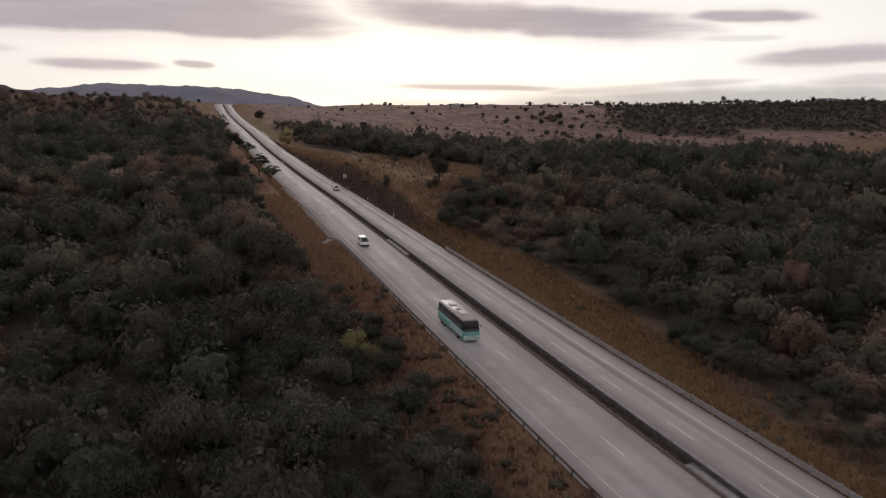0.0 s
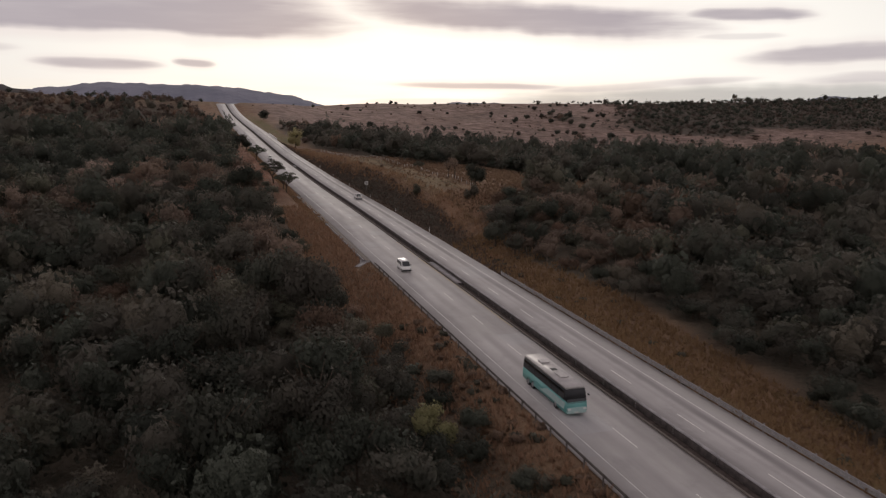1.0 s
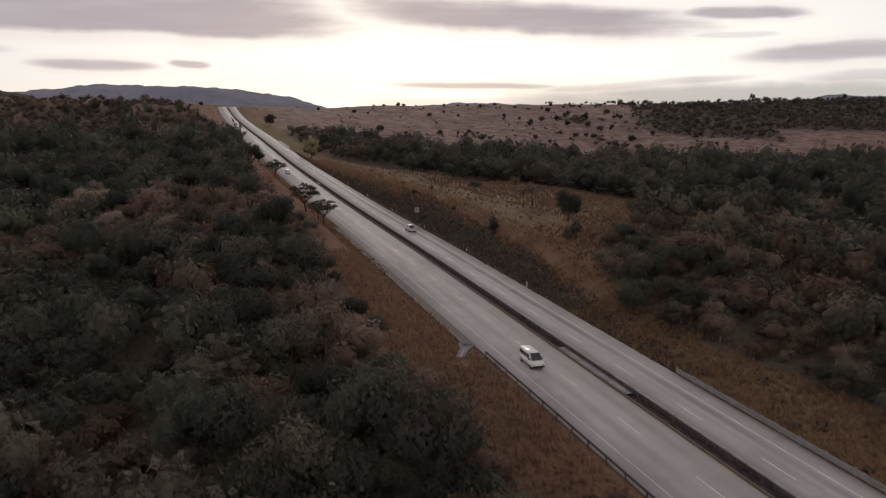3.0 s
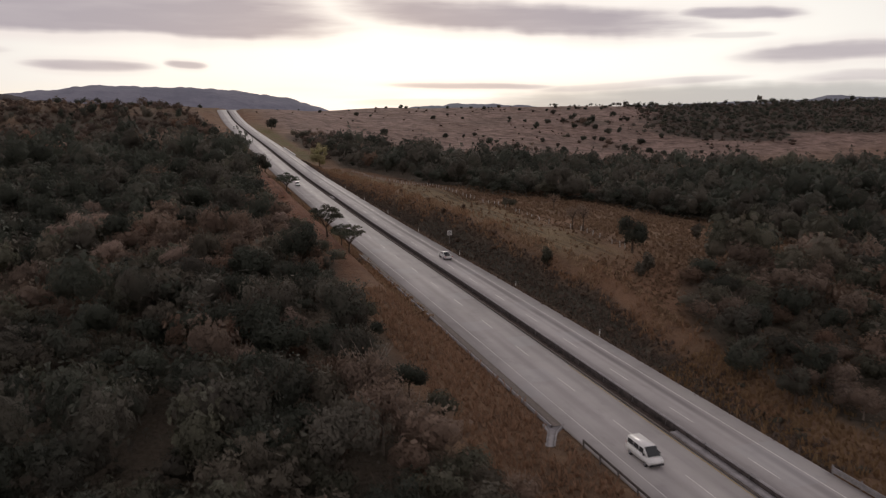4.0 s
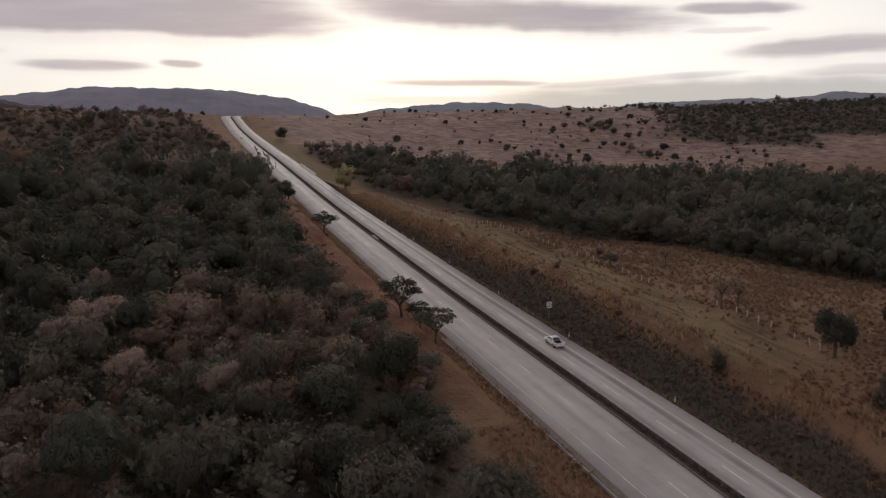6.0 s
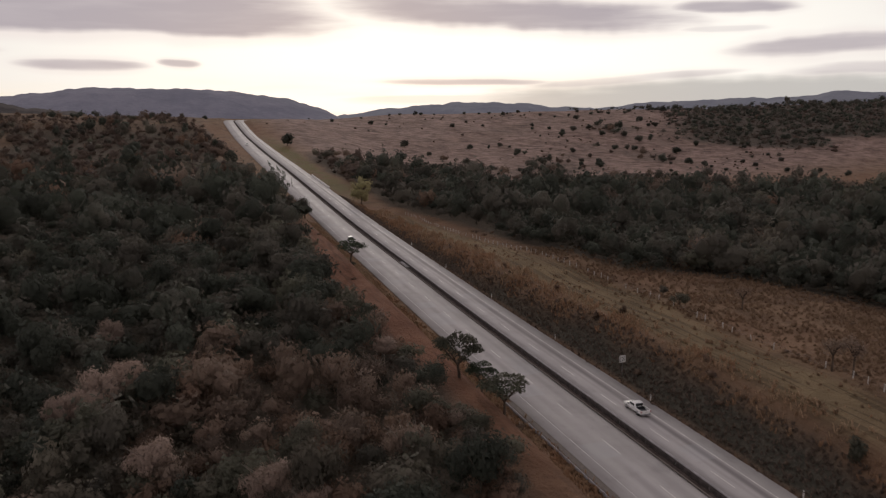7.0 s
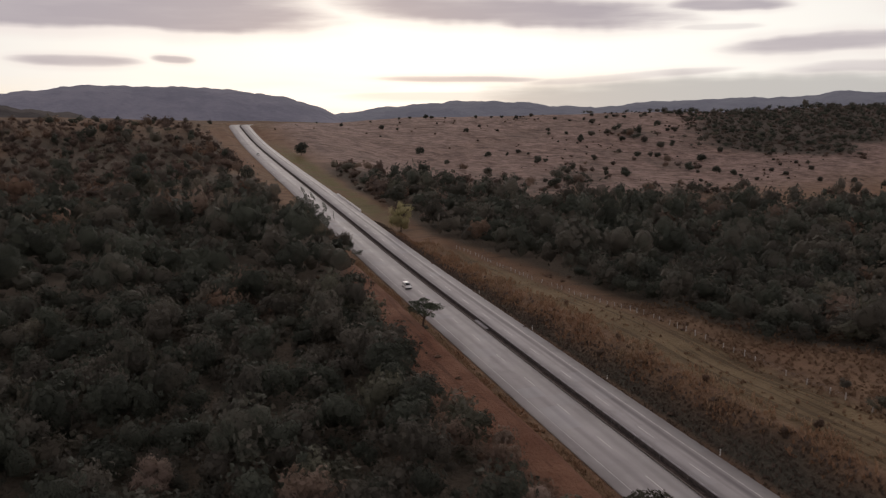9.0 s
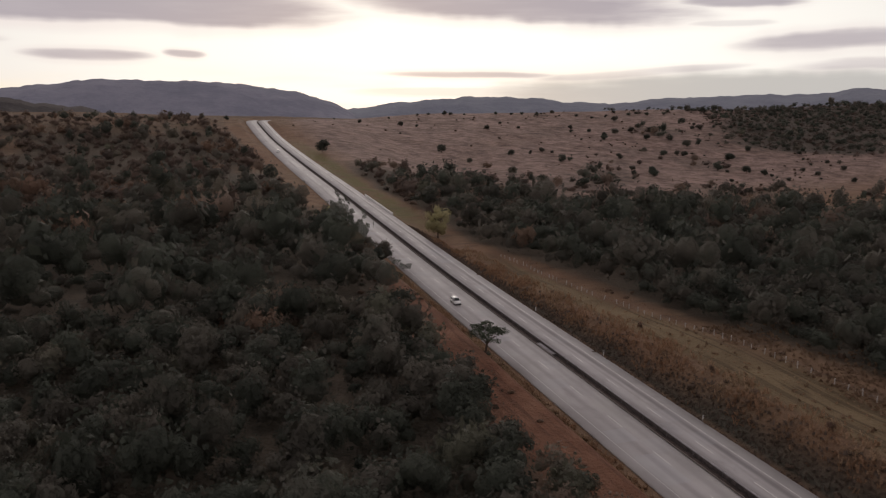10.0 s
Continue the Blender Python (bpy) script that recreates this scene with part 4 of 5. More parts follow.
mid = np.concatenate([scatter(130, 330, 60, 430, 8.0, wooded, 33), scatter(-300, 420, 430, 680, 8.0, wooded, 34)])
joined("woodland", WOOD, gather(mid, g, 38, 400, 1.4, core=1, leaf=3.3, lobes=4, sink=0.6))
far = np.concatenate([scatter(-560, 420, 680, 1080, 9.5, wooded, 35), scatter(-620, -330, 200, 680, 14, wooded, 36), scatter(330, 700, 160, 680, 13, wooded, 37), scatter(420, 500, 680, 1170, 10, wooded, 39)])
joined("far_woodland", WOOD, gather(far, g, 28, 500, 1.3, core=1, leaf=3.2, lobes=3, sink=0.8))
slope = scatter(520, 1350, 940, 1330, 8.0, wooded, 38)
slope = slope + np.random.default_rng(3).normal(0, 3.0, slope.shape)
joined("hillside_wood", WOOD, gather(slope, g, 20, 600, 1.35, core=1, leaf=3.4, lobes=2, sink=1.6))
outer = np.concatenate([scatter(-330, 15, -120, 430, 10, wooded, 41, True), scatter(15, 420, -120, 330, 10, wooded, 42, True), scatter(-60, 60, -120, 15, 7.5, wooded, 43)])
joined("outer_woodland", WOOD, gather(outer, g, 14, 700, 1.6, core=1, leaf=3.8, lobes=2, sink=0.5))


# ---- trees that stand out ----
SPECIAL = {
    "spread": dict(height=4.4, radius=4.2, trunk=0.2, limbs=8, lobes=16, leaf=0.16, squash=0.6, spread=0.8, core=0.6),
    "round": dict(height=6.2, radius=3.7, trunk=0.28, limbs=6, lobes=13, leaf=0.19, squash=0.85, spread=0.66, core=0.78, deep=True),
    "willow": dict(height=11.5, radius=6.6, trunk=0.34, limbs=8, lobes=26, leaf=0.28, squash=0.92, spread=0.72, core=0.74, deep=True),
    "hill": dict(height=5.2, radius=4.2, trunk=0.22, limbs=5, lobes=7, leaf=0.40, squash=0.70, spread=0.66, core=0.8, deep=True),
    "sapling": dict(height=2.0, radius=0.9, trunk=0.06, limbs=5, lobes=7, leaf=0.13, squash=1.2, spread=0.75, core=0.5, deep=True),
    "snag": dict(height=5.0, radius=2.2, trunk=0.18, limbs=9, lobes=12, leaf=0.17, squash=1.0, spread=0.85, core=0.0),
}
SPECIAL_MESH = {}
MAT_BLOOM = leafy("white_blossom", (0.30, 0.29, 0.26), (0.62, 0.60, 0.55), (0.16, 0.15, 0.10), 0.4)
SPECIAL["bloom"] = dict(height=5.0, radius=1.8, trunk=0.09, limbs=7, lobes=9, leaf=0.09, squash=0.8, spread=0.9, core=0.0)


def special_tree(kind, x, y, size, leaf_mat, label, group, name="tree", cards=900, bark=None, tall=1.0, sunk=0.0):
    key = (kind, leaf_mat.name, cards)
    if key not in SPECIAL_MESH:
        what = SPECIAL[kind]
        made = []
        for seed in (3, 8, 14):
            (tv, tq), (cv, cq, cn) = tree_pair(what, 900 + seed + len(SPECIAL_MESH), cards, 2 if what["core"] else 0)
            made.append((quick_mesh("trunk", tv, tq, bark or MAT_BARK, True), quick_mesh("crown", cv, cq, leaf_mat, True, cn, np.arange(len(cq)) >= cards)))
        SPECIAL_MESH[key] = made
    tree = thing(name, label, "bush" if name == "bush" else "tree", group)
    for part_name, me in zip(("trunk", "crown"), SPECIAL_MESH[key][int(abs(x * 7 + y * 3)) % 3]):
        ob = new(part_name, me)
        ob.parent = tree
    tree.matrix_world = Matrix.LocRotScale((x, y, float(ground_z(x, y)) - sunk), Euler((0, 0, x * 1.3 + y)), (size, size, size * tall))
    return tree


def tube(vs, qs, p, q, r0, r1):
    """A six-sided tapering limb, added to lists of verts and quads."""
    p, q = np.array(p, float), np.array(q, float)
    d = (q - p) / (np.linalg.norm(q - p) + 1e-6)
    u = np.cross(d, (0.31, 0.87, 0.23))
    u /= np.linalg.norm(u)
    w = np.cross(d, u)
    base = sum(len(x) for x in vs)
    ang = np.arange(6) * math.pi / 3
    ring = np.cos(ang)[:, None] * u + np.sin(ang)[:, None] * w
    vs.append(np.concatenate([p + ring * r0, q + ring * r1]))
    qs.append(np.array([(base + i, base + (i + 1) % 6, base + 6 + (i + 1) % 6, base + 6 + i) for i in range(6)]))


def umbrella_meshes(seed, mat, height=5.8, reach=4.3, boughs=7, sprays=84):
    """Forking trunk under a spreading crown of flat leafy plates with sky between them."""
    g = np.random.default_rng(seed)
    vs, qs, leaves, ups = [], [], [], []
    fork = np.array([g.normal(0, 0.25), g.normal(0, 0.25), height * 0.30])
    knee = fork * (0.4, 0.4, 0.5)
    tube(vs, qs, (0, 0, -0.6), knee, 0.27, 0.22)
    tube(vs, qs, knee, fork, 0.22, 0.19)

    def plate(c, r):
        n = int(sprays * r * r)
        a, k = g.uniform(0, 6.283, n), np.sqrt(g.uniform(0, 1, n))
        lump = 1 + 0.25 * np.sin(a * 3 + g.uniform(0, 6))
        at = c + np.stack([np.cos(a) * k * r * lump, np.sin(a) * k * r * lump, 0.62 * r * (1 - k * k) * g.uniform(0.2, 1.0, n) + g.normal(0, 0.08, n) - 0.1], 1)
        up = np.stack([np.cos(a) * k * 0.6, np.sin(a) * k * 0.6, np.full(n, 0.8)], 1) + g.normal(0, 0.35, (n, 3))
        up /= np.linalg.norm(up, axis=1)[:, None]
        u = np.cross(up, g.normal(size=(n, 3)))
        u /= np.linalg.norm(u, axis=1)[:, None]
        w = np.cross(up, u)
        s = g.uniform(0.13, 0.27, (n, 1))
        leaves.append(np.stack([at - u * s, at - w * s * 0.6, at + u * s + up * s * 0.2, at + w * s * 0.6], 1).reshape(-1, 3))
        ups.append(np.repeat(up, 4, axis=0))

    for i in range(boughs):
        a = i * 6.283 / boughs + g.uniform(-0.35, 0.35)
        out = reach * g.uniform(0.42, 0.62)
        elbow = fork + np.array([math.cos(a) * out * 0.5, math.sin(a) * out * 0.5, height * g.uniform(0.14, 0.22)])
        tube(vs, qs, fork, elbow, 0.12, 0.085)
        for side in (-0.45, 0.1, 0.55):
            b = a + side + g.uniform(-0.15, 0.15)
            far = reach * g.uniform(0.40, 0.86)
            top = height * (0.93 - 0.36 * (far / reach) ** 2 + g.uniform(-0.16, 0.06))
            tip = np.array([math.cos(b) * far + fork[0], math.sin(b) * far + fork[1], top])
            half = (elbow + tip) / 2 + np.array([0, 0, -0.15])
            tube(vs, qs, elbow, half, 0.07, 0.05)
            tube(vs, qs, half, tip, 0.05, 0.02)
            plate(tip, g.uniform(0.85, 1.35))
    plate(np.array([fork[0], fork[1], height * 0.95]), 1.2)
    lv = np.concatenate(leaves)
    return quick_mesh("trunk", np.concatenate(vs), np.concatenate(qs), MAT_BARK, True), quick_mesh("crown", lv, np.arange(len(lv)).reshape(-1, 4), mat, False, np.concatenate(ups))


def acacia(x, y, size, seed, label, lean=0.0, tall=1.0):
    tree = thing("tree", label, "tree", "roadside acacias")
    for name, me in zip(("trunk", "crown"), umbrella_meshes(seed, MAT_DENSE)):
        ob = new(name, me)
        ob.parent = tree
    tree.matrix_world = Matrix.LocRotScale((x, y, float(ground_z(x, y))), Euler((0, lean, seed * 1.1)), (size, size, size * tall))


MAT_DENSE = leafy("dark_feathery_leaves", (0.040, 0.050, 0.034), (0.095, 0.108, 0.070), (0.10, 0.09, 0.065), 0.2, 0.40)
ACACIA = "flat-topped acacia with open dark crown on the bare bank"
acacia(-15.4, 301.0, 1.05, 5, ACACIA, tall=1.25)
acacia(-12.6, 298.0, 0.66, 6, ACACIA, tall=1.3)
acacia(-12.8, 288.0, 0.92, 11, ACACIA, tall=1.2)
acacia(-13.4, 397.8, 1.04, 21, "lone flat-topped acacia on red earth beside the road", tall=1.1)
for x, y, s in ((-11.0, 496, 1.15), (-14.0, 484, 1.25), (-19.0, 490, 1.2), (-17.5, 476, 1.0)):
    special_tree("round", x, y, s, MAT_LEAF, "large dark green tree overhanging the road edge", "roadside trees")
special_tree("willow", 22.3, 542, 1.0, MAT_LIME, "tall yellow-green feathery tree on the grass verge", "roadside trees", cards=1500)
special_tree("round", -15.5, 566, 0.9, MAT_LIME, "pale yellow-green tree among the dark thicket", "roadside trees")
special_tree("round", 37.6, 249.0, 1.05, MAT_LEAF, "dark round-crowned tree alone in the dry field", "field trees", tall=1.2)
special_tree("snag", 39.4, 273.5, 1.15, MAT_TWIG, "nearly bare dead tree by the field fence", "field trees", cards=420)
special_tree("snag", 38.2, 276.5, 1.0, MAT_TWIG, "nearly bare dead tree by the field fence", "field trees", cards=420)
special_tree("snag", 52.0, 315.0, 0.9, MAT_TWIG, "leafless thin tree in the dry field", "field trees", cards=420)
special_tree("spread", 40.6, 320.5, 0.62, MAT_OLIVE, "small flat-topped tree beside the fence", "field trees", cards=1500)
special_tree("round", 43.5, 331.0, 0.42, MAT_LEAF, "low dark bush beside the fence", "field bushes", "bush")
for x, y, s in ((21.4, 254.8, 1.5), (32.0, 234.2, 1.6), (29.5, 233, 1.2), (20.0, 319.2, 0.8), (25.5, 318, 0.95), (23.0, 342, 0.8), (22.0, 371, 0.7), (26.0, 402, 0.75), (50.0, 240, 1.9), (56.0, 247, 1.7), (62, 262, 1.6)):
    special_tree("sapling", x, y, s, MAT_OLIVE if s > 1 else MAT_RUST, "slim dark sapling on the grassy bank", "bank saplings")
for x, y, s in ((23.5, 196, 1.0), (27.5, 203, 1.15), (25.0, 188, 0.9), (31.0, 192, 1.1), (33.0, 206, 1.0)):
    special_tree("round", x, y, s, MAT_LEAF, "tall dark tree at the foot of the road bank", "roadside trees")
special_tree("round", -18.9, 105.0, 0.95, MAT_LIME, "yellow-green bush bright among the dark thicket", "thicket bushes", "bush")
special_tree("round", -14.5, 62.0, 0.5, MAT_OLIVE, "yellowish bush beside the guard rail", "thicket bushes", "bush")
for x, y, s in ((-31.0, 124.0, 0.8), (-35.6, 85.5, 0.7), (-40.5, 102.0, 0.65)):
    special_tree("bloom", x, y, s, MAT_BLOOM, "sprawling shrub specked with white blossom above the thicket", "flowering shrubs", "bush", cards=110, tall=1.5)
SPECIAL["pale"] = dict(height=6.6, radius=4.0, trunk=0.2, limbs=7, lobes=17, leaf=0.13, squash=0.82, spread=0.70, core=0.80)
for x, y, s in ((-70.5, 299, 1.25), (-66.5, 304, 1.2), (-74.5, 296, 1.0), (-62.7, 279, 1.05), (-49.8, 268, 1.05), (-46.0, 263, 0.85), (-25.7, 311, 0.75), (-41.0, 243, 0.9), (-34.5, 226, 0.85), (-71.0, 331, 1.0)):
    special_tree("pale", x, y, s, MAT_PALE, "broad pinkish leafless tree standing above the thicket", "pale thicket trees", cards=1600, bark=MAT_PALE_BARK)

HILL_SPOTS = ((31, 859, 1.7), (169, 990, 1.35), (181, 943, 0.8), (238, 981, 1.0), (265, 995, 0.7), (281, 955, 1.1), (199, 885, 1.2), (358, 977, 0.9), (326, 898, 0.9),
              (345, 894, 1.3), (401, 1089, 1.0), (423, 1102, 1.3), (383, 1140, 0.9), (447, 995, 1.1), (437, 924, 1.6), (539, 1007, 1.2), (476, 1067, 1.2), (189, 1145, 0.6))
HILL_MORE = ((363, 989, 0.8), (288, 969, 1.1), (294, 964, 0.8), (339, 922, 0.9), (349, 902, 1.4), (410, 1016, 0.9), (420, 994, 1.2), (393, 1074, 1.2), (452, 1115, 1.2),
             (478, 1106, 1.5), (496, 1112, 1.4), (447, 1071, 1.2), (477, 1198, 1.3), (477, 1035, 1.5), (460, 909, 1.3), (470, 895, 1.1), (486, 970, 1.6), (496, 1040, 1.3),
             (396, 1116, 0.8), (375, 1122, 0.7), (559, 1167, 1.4), (558, 1126, 1.4), (541, 855, 0.9), (574, 845, 1.0), (587, 820, 1.1))
for x, y, s in HILL_SPOTS + HILL_MORE:
    special_tree("hill", x, y, s * 0.98, MAT_LEAF, "dark rounded tree scattered on the dry grass hill", "hill trees", cards=160)
CREST_SPOTS = ((103, 1196, 0.55), (125, 1159, 1.0), (178, 1232, 0.6), (224, 1262, 0.75), (240, 1266, 0.9), (263, 1267, 1.35), (270, 1264, 1.1), (289, 1263, 0.6), (335, 1266, 0.95), (354, 1257, 0.8),
               (369, 1256, 1.0), (386, 1245, 1.2), (435, 1226, 1.0), (453, 1216, 0.7), (481, 1229, 1.0), (525, 1243, 1.1), (552, 1240, 1.2), (582, 1243, 1.3),
               (600, 1262, 1.1), (616, 1275, 0.9), (637, 1266, 1.3), (655, 1274, 0.9), (667, 1268, 1.1), (685, 1272, 0.9), (761, 1250, 1.1), (771, 1246, 0.9), (790, 1242, 1.0))
for x, y, s in CREST_SPOTS:
    special_tree("hill", x, y, s * 0.8, MAT_LEAF, "small dark tree on the hill skyline", "skyline trees", cards=160, tall=0.9)
for x, y, s in ((-118, 960, 1.3), (-106, 955, 1.2), (-79, 1120, 1.0), (-49, 1110, 0.9), (-25, 1105, 0.8), (-62, 1115, 0.8)):
    special_tree("hill", x, y, s, MAT_LEAF, "dark round tree on the wooded skyline", "skyline trees", cards=160)
# one tall thin tree stands on the skyline by itself
special_tree("willow", 905, 1275, 0.95, MAT_OLIVE, "tall thin tree alone on the far ridge", "skyline trees", cards=260, tall=1.3)


def hill_scrub():
    """Low bushes strewn over the grass hill, too many to count."""
    g = np.random.default_rng(77)
    pts = scatter(20, 620, 700, 1270, 12, lambda x, y: 0.02 + 0.75 * step(0.1, 0.8, waves(x, y, 45, 31) + 0.5 * waves(x, y, 14, 32)) * step(120, 380, x), 78)
    v, q, o = crown_cards(1.6, 4, 14, 0.36, 0.7, 0.7, gen=g, core=2)
    z = ground_z(pts[:, 0], pts[:, 1])
    for name, mat, share, label in (("hill_scrub", MAT_LEAF, 0, "dark low bushes strewn over the grass hill"), ("dry_scrub", MAT_RUST, 1, "brown dry tufts and bushes on the hill")):
        vs, qs, ns, n = [], [], [], 0
        for i, ((x, y), h) in enumerate(zip(pts, z)):
            if i % 2 != share:
                continue
            s = g.uniform(0.4, 1.3) if share else 0.5 + 2.4 * g.uniform() ** 2.5
            a = g.uniform(0, 6.28)
            rot = np.array([[math.cos(a), -math.sin(a), 0], [math.sin(a), math.cos(a), 0], [0, 0, 1]])
            vs.append((v @ rot.T) * (s, s, s * 0.85) + (x, y, h + 0.7 * s))
            qs.append(q + n)
            ns.append(o @ rot.T)
            n += len(v)
        tagged(new(name, quick_mesh(name, np.concatenate(vs), np.concatenate(qs), mat, True, np.concatenate(ns))), label, "bushes", kind="stuff")


hill_scrub()


# ---- bank scrub and grass ----
open_land = lambda x, y: np.clip(0.95 - 0.7 * wooded(x, y), 0, 1)


def bank_scrub():
    g = np.random.default_rng(55)
    v, q, o = crown_cards(0.8, 4, 40, 0.20, 0.75, 0.7, gen=g, core=2, core_size=0.8)
    ridge = scatter(20, 100, 215, 470, 3.6, lambda x, y: (0.04 + 0.5 * step(0.3, 0.8, waves(x, y, 16, 42))) * (1 - step(24, 26, x) * step(40, 37, x)), 57)
    left = scatter(-13, -7.4, 20, 148, 1.6, lambda x, y: 0.30 + 0.4 * step(0.0, 0.6, waves(x, y, 9, 43)), 58)
    verge = scatter(17, 30, 45, 200, 2.4, lambda x, y: (0.08 + 0.4 * step(0.2, 0.7, waves(x, y, 11, 45))) * open_land(x, y), 61)
    dirt = scatter(-28, -9, 225, 480, 3.0, lambda x, y: 0.03 + 0.5 * step(-20, -26, x), 59)
    foot = scatter(15.9, 19, 198, 520, 2.6, lambda x, y: 0.05 + 0.2 * step(-0.2, 0.4, waves(x, y, 8, 44)), 60)
    for name, mat, pts, label in (("bank_scrub", MAT_BRUSH, foot, "dark brown brush at the foot of the cutting"), ("field_scrub", MAT_RUST, np.concatenate([ridge, left[::2], dirt[::2]]), "rust-brown dry weeds and low bushes"),
                                  ("verge_scrub", MAT_OLIVE, np.concatenate([left[1::2], dirt[1::2], verge]), "dull green low bushes along the verge")):
        z = ground_z(pts[:, 0], pts[:, 1])
        vs, qs, ns = [], [], []
        for i, ((x, y), h) in enumerate(zip(pts, z)):
            s = g.uniform(0.5, 1.35)
            a = g.uniform(0, 6.28)
            rot = np.array([[math.cos(a), -math.sin(a), 0], [math.sin(a), math.cos(a), 0], [0, 0, 1]])
            vs.append((v @ rot.T) * (s * 1.2, s * 1.2, s * g.uniform(0.6, 1.1)) + (x, y, h + 0.15 * s))
            qs.append(q + i * len(v))
            ns.append(o @ rot.T)
        tagged(new(name, quick_mesh(name, np.concatenate(vs), np.concatenate(qs), mat, True, np.concatenate(ns))), label, "bushes", kind="stuff")


def tufts(name, label, mat, pts, low, high, wide, blades, seed):
    """Clumps of bent blades standing on the ground, joined into one growth."""
    g = np.random.default_rng(seed)
    z = ground_z(pts[:, 0], pts[:, 1])
    n = len(pts)
    a = g.uniform(0, 6.283, (n, blades))
    tall = g.uniform(low, high, (n, blades)) * g.choice((0.7, 1.0, 1.3), (n, 1))
    lean = g.uniform(0.15, 0.75, (n, blades)) * tall
    half = g.uniform(0.5, 1.2, (n, blades)) * wide
    spread = 0.22 * high
    base = np.stack([pts[:, 0], pts[:, 1], z - 0.05], 1)[:, None] + np.stack([g.normal(0, spread, (n, blades)), g.normal(0, spread, (n, blades)), np.zeros((n, blades))], -1)
    side = np.stack([-np.sin(a), np.cos(a), np.zeros_like(a)], -1) * half[..., None]
    tip = base + np.stack([np.cos(a) * lean, np.sin(a) * lean, tall], -1)
    v = np.stack([base - side, base + side, tip + side * 0.6, tip - side * 0.6], 2).reshape(-1, 3)
    ob = new(name, quick_mesh(name, v, np.arange(len(v)).reshape(-1, 4), mat))
    tagged(ob, label, "grass", kind="stuff")


MAT_VERGE = leafy("yellowish_verge_grass", (0.175, 0.135, 0.070), (0.36, 0.285, 0.155), (0.25, 0.145, 0.082), 0.45, 0.3)
MAT_BRUSH = leafy("dark_dry_brush", (0.072, 0.056, 0.046), (0.148, 0.112, 0.086), (0.14, 0.098, 0.070), 0.3, 0.35)
MAT_REDGRASS = leafy("russet_dry_grass", (0.21, 0.140, 0.090), (0.37, 0.25, 0.165), (0.31, 0.185, 0.12), 0.4, 0.3)
bank_scrub()
tufts("brush", "dark brown weeds covering the lower slope of the cutting", MAT_BRUSH,
      scatter(15.3, 21.5, 172, 560, 0.6, lambda x, y: np.clip(0.9 - (x - brush_edge(y)) * 0.35, 0.1, 0.9), 71), 0.2, 0.6, 0.2, 4, 1)
tufts("grass", "bleached grass straggling down the cutting", MAT_STRAW,
      scatter(16.4, 21, 185, 540, 0.75, lambda x, y: step(-2.0, 1.0, x - brush_edge(y)) * (0.15 + 0.6 * step(-0.2, 0.6, waves(x, y, 6, 54))), 79), 0.3, 0.9, 0.16, 5, 9)
tufts("grass", "clumps of tall straw-coloured grass on the crest of the bank", MAT_STRAW,
      scatter(18.5, 27, 205, 520, 0.85, lambda x, y: (0.25 + 0.6 * step(-0.1, 0.6, waves(x, y, 5, 51))) * step(-0.6, 0.8, x - brush_edge(y)), 72), 0.4, 1.1, 0.14, 5, 2)
tufts("grass", "short dry stubble of the mown field", MAT_STRAW,
      scatter(25, 41, 240, 500, 1.5, lambda x, y: 0.3 + 0.3 * step(0.0, 0.6, waves(x * 3, y, 12, 52)), 73), 0.15, 0.35, 0.12, 4, 3)
tufts("grass", "rough russet grass of the rank field beyond the fence", MAT_REDGRASS,
      scatter(25, 110, 196, 400, 1.0, lambda x, y: open_land(x, y) * (0.4 + 0.5 * step(-0.3, 0.5, waves(x, y, 8, 53))) * np.where((x > 38) | (y < 245), 1, 0.12), 74), 0.2, 0.65, 0.3, 4, 4)
tufts("grass", "yellow-brown verge grass between guard rail and thicket", MAT_VERGE,
      scatter(15.7, 34, 20, 205, 0.85, open_land, 75), 0.3, 0.9, 0.13, 5, 5)
tufts("grass", "russet verge grass beside the guard rail", MAT_REDGRASS,
      scatter(-19, -7.2, 15, 250, 0.85, lambda x, y: np.clip(0.95 - 0.4 * wooded(x, y), 0, 1) * np.where((y > 188) & (x > -8.3), 0, 1) * np.where((np.abs(y - 192 - 2.21 * (x + 7.5)) < 2.6) & (x > -11.0), 0, 1), 76), 0.3, 0.85, 0.13, 5, 6)
tufts("grass", "pale grass fringe along the cut edge of the red bank", MAT_STRAW,
      scatter(-12.2, -7.6, 240, 490, 0.62, lambda x, y: np.clip(1.3 - np.abs(x + 9.2) * 0.4, 0.08, 1) * (0.6 + 0.4 * step(-0.4, 0.4, waves(x, y, 6, 46))), 77), 0.2, 0.7, 0.19, 6, 7)


# ---- vehicles ----
MAT_TEAL = plain("teal_bus_paint", (0.12, 0.33, 0.31), 0.35, 0.5, vary=0.12, scale=0.6)
MAT_PALE_TEAL = plain("pale_teal_paint", (0.38, 0.52, 0.50), 0.35, 0.5, vary=0.1)
MAT_CREAM = plain("cream_roof_paint", (0.39, 0.365, 0.35), 0.5, 0.4, vary=0.25, scale=0.5)
MAT_CARWHITE = plain("white_car_paint", (0.78, 0.77, 0.74), 0.3, 0.5, vary=0.05)
MAT_TYRE = plain("black_rubber", (0.025, 0.025, 0.026), 0.9, 0.2, vary=0.2)
MAT_RIM = plain("dull_alloy", (0.35, 0.35, 0.36), 0.4, 0.5, 0.7)
MAT_TRIM = plain("dark_plastic_trim", (0.03, 0.03, 0.032), 0.6, 0.3)
MAT_RED = plain("red_lamp", (0.35, 0.02, 0.02), 0.3, 0.5)
